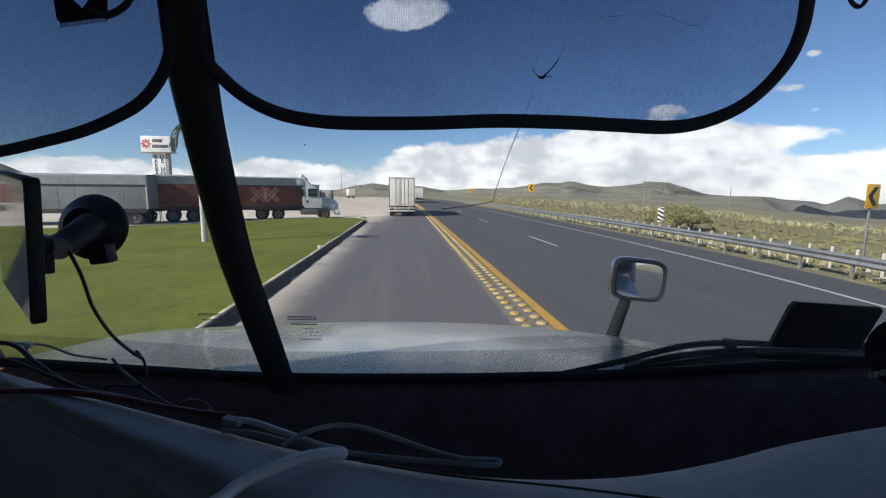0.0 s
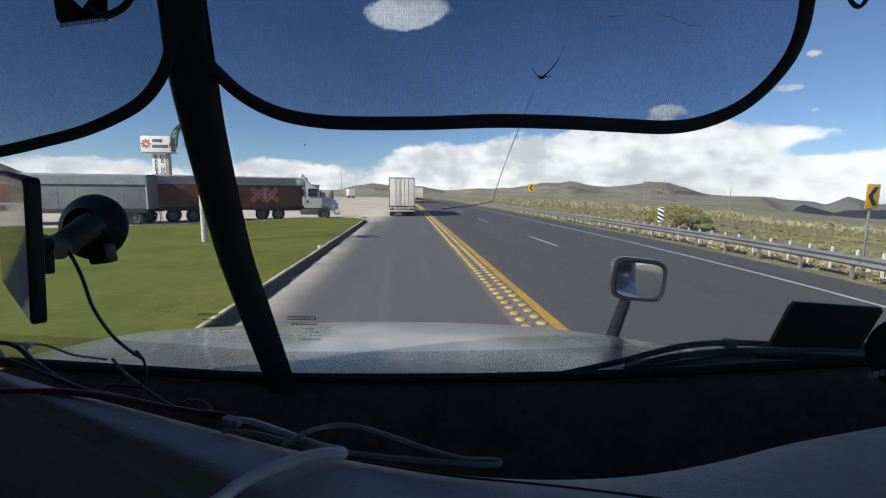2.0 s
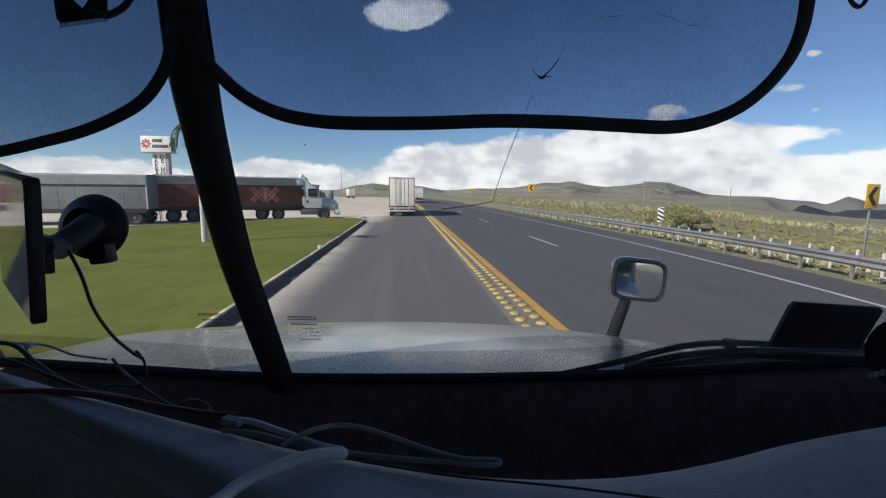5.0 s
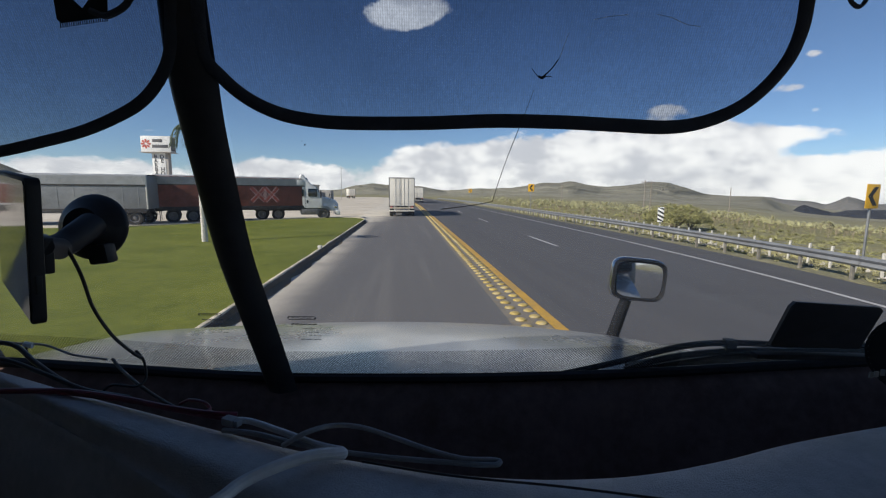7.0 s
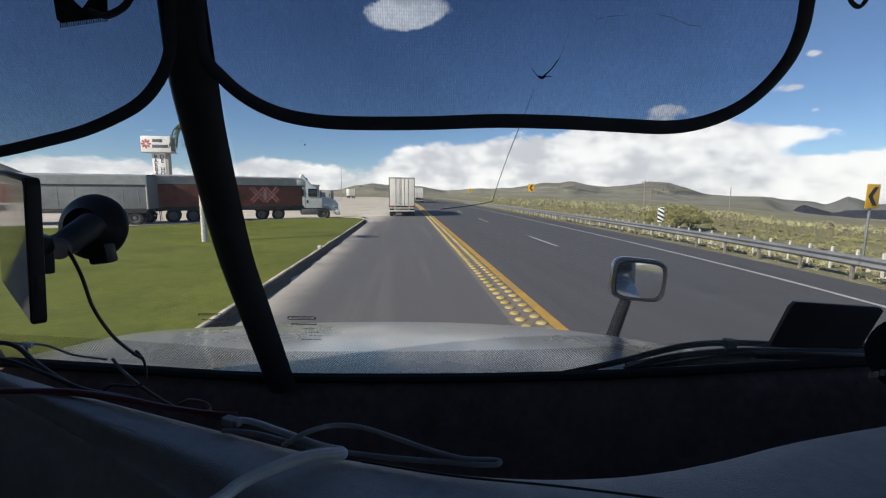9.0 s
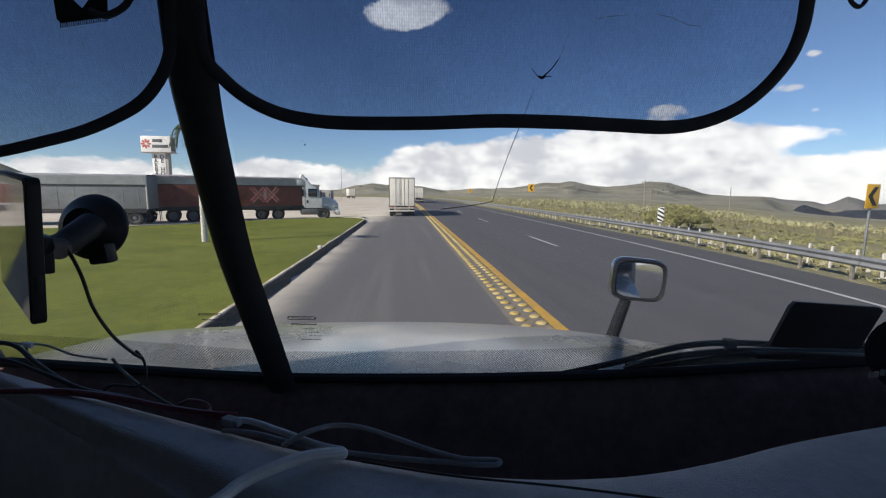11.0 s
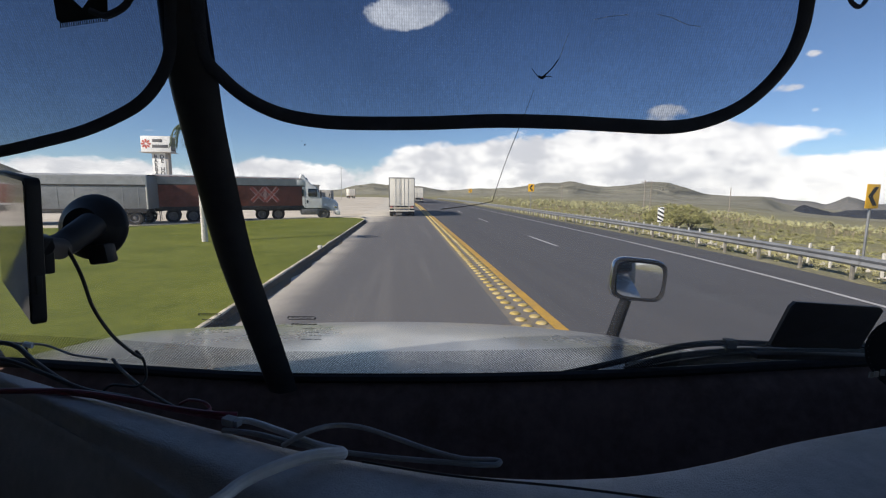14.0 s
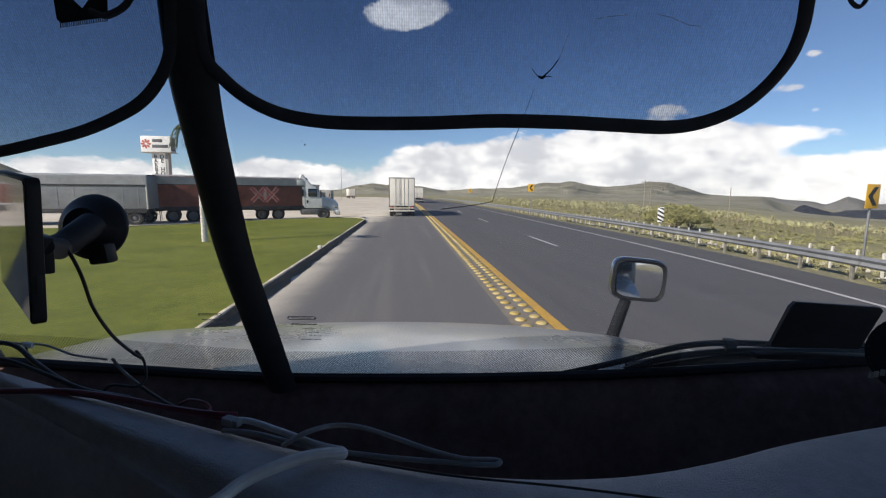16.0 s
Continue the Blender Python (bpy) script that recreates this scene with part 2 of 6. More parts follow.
M_SLAT = mat("dull_grey_slats", (0.25, 0.255, 0.26), 0.55, 0.3, vary=0.12, scale=1.0, stain=(0.17, 0.165, 0.16), stain_amt=0.4)
M_PINK = mat("faded_pink_paint", (0.55, 0.33, 0.30), 0.7, vary=0.25, scale=2)
M_TRUCKWHITE = mat("white_truck_paint", (0.60, 0.60, 0.59), 0.3, vary=0.05, scale=1.2, coat=0.4, stain=(0.5, 0.48, 0.45), stain_amt=0.4)
M_RUBBER = mat("tyre_rubber", (0.022, 0.021, 0.02), 0.85, vary=0.3, scale=5)
M_RIM = mat("grimy_steel_rim", (0.13, 0.125, 0.12), 0.6, 0.4, vary=0.2)
M_DARKGLASS = mat("dark_window_glass", (0.025, 0.03, 0.035), 0.08, vary=0.1, spec=0.8)
M_CHASSIS = mat("grimy_black_steel", (0.035, 0.033, 0.032), 0.75, vary=0.3, stain=(0.12, 0.1, 0.08), stain_amt=0.5)
M_TANK = mat("road_grimed_tank", (0.16, 0.155, 0.15), 0.5, 0.4, vary=0.25, stain=(0.09, 0.08, 0.07), stain_amt=0.6)
M_CROSS = mat("brighter_red_paint", (0.33, 0.075, 0.055), 0.6, vary=0.25, scale=2)
M_RED = mat("red_lens", (0.45, 0.02, 0.02), 0.25, vary=0.05)
M_STUCCO = mat("cream_stucco", (0.52, 0.48, 0.41), 0.9, vary=0.1, scale=0.8, bump=0.15, stain=(0.36, 0.33, 0.28), stain_amt=0.4)
M_BLOCK = mat("bare_concrete_block", (0.36, 0.34, 0.31), 0.95, vary=0.15, scale=0.8, stain=(0.24, 0.22, 0.2), stain_amt=0.5)
M_TERRA = mat("terracotta_trim", (0.30, 0.12, 0.075), 0.85, vary=0.2)
M_SIGNWHITE = mat("white_sign_panel", (0.74, 0.73, 0.70), 0.5, vary=0.06, stain=(0.5, 0.47, 0.42), stain_amt=0.3)
M_SIGNRED = mat("coral_red_sign_paint", (0.52, 0.10, 0.07), 0.5, vary=0.1)
M_SIGNGREY = mat("dark_grey_sign_paint", (0.085, 0.085, 0.09), 0.6, vary=0.1)
M_BARK = mat("shaggy_brown_trunk", (0.24, 0.20, 0.13), 0.95, vary=0.35, scale=5, bump=0.6)
M_YUCCA = mat("dusty_green_yucca_leaf", (0.44, 0.42, 0.23), 0.7, vary=0.3, scale=2.5, piece=0.35)
M_BUSH = mat("olive_shrub_leaf", (0.28, 0.267, 0.112), 0.8, vary=0.4, scale=0.7)
M_GRASS = mat("dry_verge_grass", (0.36, 0.33, 0.16), 0.9, vary=0.4, scale=0.8)
M_BLADE = mat("lawn_blade", (0.118, 0.138, 0.024), 0.8, vary=0.35, scale=0.9)
M_SOIL = mat("kerb_shade_soil", (0.095, 0.066, 0.040), 0.95, vary=0.35, scale=3.0, bump=0.5, bump_scale=30)
M_FROND = mat("grey_green_palm_leaf", (0.10, 0.125, 0.06), 0.6, vary=0.3, scale=2.0)
M_ROCK = mat("pale_lime_rubble", (0.38, 0.35, 0.30), 0.95, vary=0.2, scale=2)
# the haze before the far range is put into its grey base
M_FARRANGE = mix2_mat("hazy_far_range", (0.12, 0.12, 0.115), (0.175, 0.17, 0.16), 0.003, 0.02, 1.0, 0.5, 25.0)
# cloud shadow on the mountain, put into this dark base colour
M_MOUNT_SHADED = mix2_mat("cloud_shaded_mountain", (0.024, 0.028, 0.037), (0.040, 0.045, 0.056), 0.004, 0.02, 1.0, 0.6, 30.0)
# in the cab
M_DASH = mat("grained_dark_dashboard_vinyl", (0.375, 0.36, 0.36), 0.55, vary=0.12, scale=9, bump=0.3, bump_scale=420, stain=(0.31, 0.29, 0.285), stain_amt=0.5)
M_WELL = mat("black_defroster_plastic", (0.16, 0.108, 0.097), 0.9, vary=0.2, spec=0.04)
M_POSTTRIM = mat("black_post_trim", (0.045, 0.043, 0.045), 0.55, vary=0.15, spec=0.3)
M_SHELL = mat("grey_cab_lining", (0.25, 0.25, 0.255), 0.9, vary=0.15)
M_RIMCLOTH = mat("black_binding_tape", (0.050, 0.054, 0.066), 0.8, vary=0.2, bump=0.3, bump_scale=400)
M_HOOD = mat("dusty_white_hood_paint", (0.27, 0.27, 0.258), 0.30, vary=0.06, scale=1.6, coat=0.7, stain=(0.42, 0.42, 0.41), stain_amt=0.5)
M_GASKET = mat("black_rubber_seal", (0.022, 0.021, 0.022), 0.7, vary=0.2, spec=0.15)
M_MIRROR = mat("mirror_glass", (0.85, 0.86, 0.87), 0.03, 1.0, vary=0.01)
M_CHROME = mat("scuffed_chrome", (0.55, 0.56, 0.58), 0.22, 1.0, vary=0.08)
M_PLATE = mat("dull_black_plate", (0.045, 0.043, 0.046), 0.6, vary=0.15)
M_TABLET = mat("black_tablet_plastic", (0.030, 0.029, 0.031), 0.5, vary=0.1, spec=0.2)
M_SCREEN = mat("glossy_dark_screen", (0.012, 0.012, 0.013), 0.05, vary=0.1, scale=4, spec=0.6)
M_CABLE_W = mat("grubby_white_cable", (0.66, 0.65, 0.64), 0.5, vary=0.12, scale=12, stain=(0.42, 0.42, 0.42), stain_amt=0.5)
M_CABLE_G = mat("grey_cable", (0.27, 0.265, 0.27), 0.5, vary=0.15, scale=12)
M_CABLE_R = mat("dark_red_cable", (0.14, 0.016, 0.030), 0.45, vary=0.15, scale=12)
M_CABLE_B = mat("black_cable", (0.014, 0.014, 0.016), 0.45, vary=0.15, scale=12)
M_HOUSING = mat("satin_black_housing", (0.011, 0.011, 0.012), 0.5, vary=0.15, spec=0.08)
M_PRINT = mat("faded_black_print", (0.05, 0.05, 0.053), 0.6, vary=0.2, scale=40)
M_LETTER = mat("pale_grey_print", (0.16, 0.16, 0.165), 0.6, vary=0.1)
M_CRACK_D = mat("dark_glass_chip", (0.02, 0.025, 0.04), 0.5)
M_CRACK_L = bpy.data.materials.new("white_glass_crack")
M_CRACK_L.use_nodes = True
nn = Nodes(M_CRACK_L.node_tree)
nn.add("ShaderNodeOutputMaterial", {0: nn.add("ShaderNodeMixShader", {0: 0.5, 1: nn.add("ShaderNodeBsdfTranslucent", {0: (0.9, 0.9, 0.9, 1)}).outputs[0], 2: nn.add("ShaderNodeBsdfTransparent", {0: (0.9, 0.9, 0.9, 1)}).outputs[0]}).outputs[0]})
M_CRACK_S = bpy.data.materials.new("smoky_glass_crack")
M_CRACK_S.use_nodes = True
nn = Nodes(M_CRACK_S.node_tree)
nn.add("ShaderNodeOutputMaterial", {0: nn.add("ShaderNodeMixShader", {0: 0.62, 1: nn.add("ShaderNodeBsdfDiffuse", {0: (0.05, 0.055, 0.065, 1)}).outputs[0], 2: nn.add("ShaderNodeBsdfTransparent", {0: (0.9, 0.9, 0.9, 1)}).outputs[0]}).outputs[0]})
M_GLASS = pane_mat("windscreen_glass", (0.965, 0.975, 0.975), 0.5, dust=0.055)
M_NET, M_NET_TIGHT, M_FRIT = screen_cloth("sunshade_netting", 0.52, 0.60), screen_cloth("tight_sunshade_netting", 0.40, 0.46), frit_mat()


# ---------------------------------------------------------------- builders
def thing(name, label, category, group="", kind="", at=None):
    ob = new(name)
    ob.empty_display_size = 0.1
    if at is not None:
        ob.matrix_basis = at if isinstance(at, Matrix) else Matrix.Translation(at)
    return tagged(ob, label, category, group, kind)


def part(name, bm, material, parent=None, label="", world=False, smooth=True, kind=""):
    """Link a bmesh as one mesh object. world: its points are in the world, not in the thing's own frame."""
    if world and parent:
        root = parent
        while root.parent:
            root = root.parent
        bmesh.ops.transform(bm, matrix=root.matrix_basis.inverted(), verts=bm.verts)
    me = bpy.data.meshes.new(name)
    bm.to_mesh(me)
    bm.free()
    me.materials.append(material)
    if smooth:
        me.shade_smooth()
        me.set_sharp_from_angle(angle=radians(35))
    ob = new(name, me)
    ob.parent = parent
    return tagged(ob, label, kind=kind)


def solo(name, bm, material, label, category, group="", kind="", smooth=True):
    ob = part(name, bm, material, None, smooth=smooth)
    return tagged(ob, label, category, group, kind)


def box(bm, lo, hi, bevel=0.0, m=None):
    lo, hi = Vector(lo), Vector(hi)
    r = bmesh.ops.create_cube(bm, size=1.0)
    vs = r["verts"]
    bmesh.ops.transform(bm, matrix=Matrix.Translation((lo + hi) / 2) @ Matrix.Diagonal((*(hi - lo), 1)), verts=vs)
    if bevel:
        es = list({e for v in vs for e in v.link_edges})
        r = bmesh.ops.bevel(bm, geom=es, offset=bevel, segments=2, profile=0.6, affect="EDGES")
        vs = list({v for f in r["faces"] for v in f.verts} | {v for v in vs if v.is_valid})
    if m is not None:
        bmesh.ops.transform(bm, matrix=m, verts=vs)
    return bm


def boxed(lo, hi, bevel=0.0, m=None):
    return box(bmesh.new(), lo, hi, bevel, m)


def cyl(bm, p, q, r, r2=None, seg=16):
    p, q = Vector(p), Vector(q)
    d = q - p
    m = Matrix.Translation((p + q) / 2) @ d.to_track_quat("Z", "Y").to_matrix().to_4x4()
    bmesh.ops.create_cone(bm, cap_ends=True, segments=seg, radius1=r, radius2=r if r2 is None else r2, depth=d.length, matrix=m)
    return bm


def smooth_line(pts, n=8):
    """Points of a Catmull-Rom line through pts."""
    p = [Vector(a) for a in pts]
    p = [p[0] * 2 - p[1]] + p + [p[-1] * 2 - p[-2]]
    out = []
    for i in range(1, len(p) - 2):
        for k in range(n):
            t = k / n
            a, b, c, d = p[i - 1:i + 3]
            out.append(0.5 * (2 * b + (c - a) * t + (2 * a - 5 * b + 4 * c - d) * t * t + (3 * b - 3 * c + d - a) * t ** 3))
    return out + [p[-2]]


def tube(bm, pts, r, seg=8, flat=1.0, normal=None, r_end=None):
    """A round or flattened cord along pts."""
    n = len(pts)
    rings = []
    for i, p in enumerate(pts):
        t = (pts[min(i + 1, n - 1)] - pts[max(i - 1, 0)]).normalized()
        u = (Vector(normal) if normal else Vector((0, 0, 1)))
        u = (u - t * u.dot(t))
        u = u.normalized() if u.length > 1e-4 else t.orthogonal().normalized()
        w = t.cross(u)
        rr = r if r_end is None else r + (r_end - r) * i / (n - 1)
        rings.append([bm.verts.new(p + (w * math.cos(a) + u * math.sin(a) * flat) * rr) for a in [2 * math.pi * k / seg for k in range(seg)]])
    for a, b in zip(rings, rings[1:]):
        for k in range(seg):
            bm.faces.new((a[k], a[(k + 1) % seg], b[(k + 1) % seg], b[k]))
    bm.faces.new(rings[0][::-1])
    bm.faces.new(rings[-1])
    return bm


def cord(pts, r, n=8, seg=8, **kw):
    return tube(bmesh.new(), smooth_line(pts, n), r, seg, **kw)


def loft(bm, rows, close=False):
    """A skin over rows of points, each row the same length."""
    vs = [[bm.verts.new(p) for p in row] for row in rows]
    for a, b in zip(vs, vs[1:]):
        for i in range(len(a) - 1):
            bm.faces.new((a[i], a[i + 1], b[i + 1], b[i]))
    return bm


def slab(bm, pts, t):
    """A flat plate with the outline pts, thickened by the vector t."""
    t = Vector(t)
    a = [bm.verts.new(Vector(p)) for p in pts]
    b = [bm.verts.new(Vector(p) + t) for p in pts]
    bm.faces.new(a[::-1])
    bm.faces.new(b)
    for i in range(len(a)):
        j = (i + 1) % len(a)
        bm.faces.new((a[i], a[j], b[j], b[i]))
    bmesh.ops.recalc_face_normals(bm, faces=bm.faces)
    return bm


def wheel(parent, x, y, r=0.5, w=0.28, side=-1, axle="Y"):
    """Tyre and rim of a wheel whose axle runs along y, its face on the given side."""
    bm = bmesh.new()
    prof = [(-w / 2, r * 0.62), (-w / 2, r * 0.93), (-w / 2 + 0.04, r), (w / 2 - 0.04, r), (w / 2, r * 0.93), (w / 2, r * 0.62)]
    rows = [[Vector((x + b * math.cos(k * math.pi / 14), y + a, r + b * math.sin(k * math.pi / 14))) for a, b in prof] for k in range(29)]
    loft(bm, rows)
    tyre = part("tyre", bm, M_RUBBER, parent)
    bm = bmesh.new()
    f = y + side * w * 0.30
    rows = [[Vector((x + b * math.cos(k * math.pi / 12), f + a, r + b * math.sin(k * math.pi / 12)))
             for a, b in ((side * 0.06, r * 0.63), (side * 0.05, r * 0.55), (-side * 0.05, r * 0.48), (-side * 0.05, r * 0.26), (side * 0.06, r * 0.22), (side * 0.07, 0.005))] for k in range(25)]
    loft(bm, rows)
    part("rim", bm, M_RIM, tyre)
    return tyre


def lettering(name, text, size, material, parent, m, label=""):
    """Raised letters, as a mesh."""
    cu = bpy.data.curves.new(name, "FONT")
    cu.body, cu.size, cu.extrude, cu.align_x, cu.space_line = text, size, 0.02, "CENTER", 0.78
    cu.offset = 0.02 * size
    ob = bpy.data.objects.new(name, cu)
    scene.collection.objects.link(ob)
    bpy.context.view_layer.update()
    me = bpy.data.meshes.new_from_object(ob)
    bpy.data.objects.remove(ob)
    me.materials.append(material)
    me.transform(m)
    o = new(name, me)
    o.parent = parent
    return tagged(o, label)


def stuff_mesh(name, chunks, material, label, category, smooth=False):
    """Many small pieces joined: chunks are pairs of point and face arrays."""
    vs, fs, k = [], [], 0
    for v, f in chunks:
        vs.append(v)
        fs.append(f + k)
        k += len(v)
    me = bpy.data.meshes.new(name)
    me.from_pydata(np.concatenate(vs).tolist(), [], np.concatenate(fs).tolist())
    me.materials.append(material)
    return tagged(new(name, me), label, category, kind="stuff")


def sstep(a, b, x):
    t = min(1.0, max(0.0, (x - a) / (b - a)))
    return t * t * (3 - 2 * t)


SLOPE = -0.087


def bend(y):
    """Sideways shift of the road at y metres ahead."""
    return SLOPE * y - 0.0003 * max(0.0, y - 60.0) ** 2


def squeeze(y):
    """How far the right-hand side of the road closes in beside the cab: 0 far ahead, 1 here."""
    return math.exp(-max(0.0, y - 8.0) / 7.0)


# ---------------------------------------------------------------- ground
RIDGE = [(-180, 0.6), (-75, 1.6), (-58, 2.9), (-45.5, 2.3), (-43.7, 1.35), (-41, 0.7), (-33, 0.4), (-24, 0.25), (-15, 0.3), (-13.5, 0.34), (-11.4, 0.94), (-9.2, 1.18), (-7, 0.98), (-2.9, 0.72), (0.45, 0.37), (4.2, 0.62),
         (8.6, 0.72), (11.5, 1.1), (12.9, 1.39), (15, 1.32), (16.4, 1.54), (17.8, 1.25), (19.8, 0.83), (22.4, 0.77), (24.3, 0.98), (25.5, 1.11), (27.4, 0.98), (28.5, 0.71), (31.4, 0.12), (33.6, -0.05), (35.5, -0.15), (36.6, -0.25),
         (37.4, -0.75), (38.0, -1.38), (38.4, -1.65), (39.1, -2.02), (40.5, -2.38), (44.0, -2.7), (46, -2.8), (60, -2.6), (90, -1.0), (120, 0.3), (180, 0.6)]
PLAIN = [(-180, -0.49), (0, -0.49), (8.6, -0.53), (16, -0.82), (22.5, -1.09), (28.7, -1.75), (34, -1.85), (39, -2.6), (43.5, -3.0), (60, -3.0), (90, -2.0), (140, -0.49), (180, -0.49)]


def along(table, az):
    return float(np.interp(az, [a for a, _ in table], [b for _, b in table]))


def land(x, y):
    """Height of the open ground: level by the road, falling to the plain beyond the guardrail, rising to the ridges."""
    r, az = math.hypot(x, y), math.degrees(math.atan2(x, y))
    lat = x - bend(y)
    side = sstep(13.8, 24, lat) * (1 - 0.5 * sstep(160, 400, r))
    z = -0.03 - 1.3 * side
    z += side * 0.25 * noise.noise((x * 0.09, y * 0.09, 0.0))
    plain = EYE_Z + math.tan(radians(along(PLAIN, az))) * 280
    z += (plain + 0.03) * min(1.0, max(0.0, (r - 35) / 245)) * (1 if lat > 0 else 0.2)
    crag = 0.07 * noise.fractal((az * 0.7, 4.0, 0.0), 0.8, 2.2, 5)
    top = EYE_Z + math.tan(radians(along(RIDGE, az) + crag)) * 1500
    up = sstep(280, 1500, r) if r < 1500 else 1 - (0.8 * sstep(1500, 3000, r) if top > plain else 0.0)
    nz = noise.fractal((x * 0.0028, y * 0.0028, 3.0), 0.9, 2.1, 5)
    z += (top - plain) * up ** 1.1 + 11.0 * nz * sstep(350, 900, r) * (1 - sstep(1150, 1480, r) * 0.8) * min(1.0, max(0.0, top / 20))
    return z


def make_ground():
    bm = bmesh.new()
    azs = list(np.arange(-180, -60, 4.0)) + list(np.arange(-60, 60, 0.6)) + list(np.arange(60, 180.1, 4.0))
    rs = [0.0] + list(np.geomspace(2.5, 4600, 76))
    rows = []
    for r in rs:
        rows.append([(r * math.sin(radians(a)), r * math.cos(radians(a)), land(r * math.sin(radians(a)), r * math.cos(radians(a)))) for a in azs])
    loft(bm, rows)
    bmesh.ops.remove_doubles(bm, verts=bm.verts, dist=0.001)
    bmesh.ops.recalc_face_normals(bm, faces=bm.faces)
    g = solo("ground", bm, M_GROUND, "olive desert plain rising to bare scrub hills", "ground", kind="structure")
    return g


make_ground()


def strip(bm, lat0, lat1, y0, y1, z, step=1.5, close=0.0):
    n = max(2, int((y1 - y0) / step))
    rows = []
    for i in range(n + 1):
        y = y0 + (y1 - y0) * i / n
        b = bend(y) - close * squeeze(y)
        rows.append([(lat0 + b, y, z), (lat1 + b, y, z)])
    return loft(bm, rows)


def make_road():
    bm = bmesh.new()
    n = 120
    rows = []
    for i in range(n + 1):
        y = -90 + 300 * (i / n)
        b = bend(y)
        rows.append([(-7.5 + b, y, -0.30), (-7.45 + b, y, 0.0), (13.3 - 1.7 * squeeze(y) + b, y, 0.0), (14.4 - 1.7 * squeeze(y) + b, y, -0.3)])
    loft(bm, rows)
    bmesh.ops.recalc_face_normals(bm, faces=bm.faces)
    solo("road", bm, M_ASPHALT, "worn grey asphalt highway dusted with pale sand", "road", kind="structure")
    bm = bmesh.new()
    strip(bm, 11.22, 11.37, -90, 190, 0.006, close=1.2)
    solo("edge_line", bm, M_WHITE_LINE, "solid white painted line along the road edge", "road marking", kind="structure")
    y = -79.8
    while y < 150:
        bm = bmesh.new()
        strip(bm, 6.80, 6.94, y, y + 4.6, 0.006)
        solo("lane_dash", bm, M_WHITE_LINE, "white painted lane dash on grey asphalt", "road marking", group="lane dashes", kind="structure")
        y += 16.5
    bm = bmesh.new()
    strip(bm, 2.61, 2.83, -0.5, 170, 0.006)
    line = solo("yellow_line", bm, M_YELLOW, "solid yellow line beside rows of yellow ceramic studs", "road marking", kind="structure")
    bm = bmesh.new()
    strip(bm, 1.92, 2.60, -0.5, 170, 0.004)
    part("stud_bed", bm, M_BED, line, "dusty strip with worn yellow paint under the studs")
    bm = bmesh.new()
    r = bmesh.ops.create_uvsphere(bm, u_segments=12, v_segments=6, radius=0.115)
    for v in bm.verts:
        v.co.z = max(v.co.z, 0) * 0.36
    bmesh.ops.remove_doubles(bm, verts=bm.verts, dist=0.001)
    me = bpy.data.meshes.new("stud")
    bm.to_mesh(me)
    bm.free()
    me.materials.append(M_STUD)
    me.shade_smooth()
    k = 0
    y = 4.0
    while y < 58:
        for c, lat in enumerate((2.15, 2.48)):
            ob = new("stud", me)
            yy = y + (0.21 if c else 0.0)
            ob.location = (lat + bend(yy), yy, 0.004)
            ob.rotation_euler = (0, 0, random.random() * 6)
            ob.parent = line
        y += 0.42
    # far studs, past counting
    dome = np.array([[math.cos(a) * 0.115, math.sin(a) * 0.115, 0] for a in np.arange(6) * math.pi / 3] + [[0, 0, 0.045]])
    df = np.array([[i, (i + 1) % 6, 6] for i in range(6)])
    ch = []
    for yy in np.arange(58, 120, 0.42):
        for lat in (2.15, 2.48):
            ch.append((dome + np.array([lat + bend(yy), yy, 0.004]), df))
    for yy in np.arange(-0.2, 3.6, 0.42):
        for lat in (2.15, 2.48):
            ch.append((dome + np.array([lat + bend(yy), yy, 0.004]), df))
    stuff_mesh("far_studs", ch, M_STUD, "yellow ceramic studs receding along the yellow line", "road studs")


make_road()

def kerb_x(y):
    return -3.32 + SLOPE * y



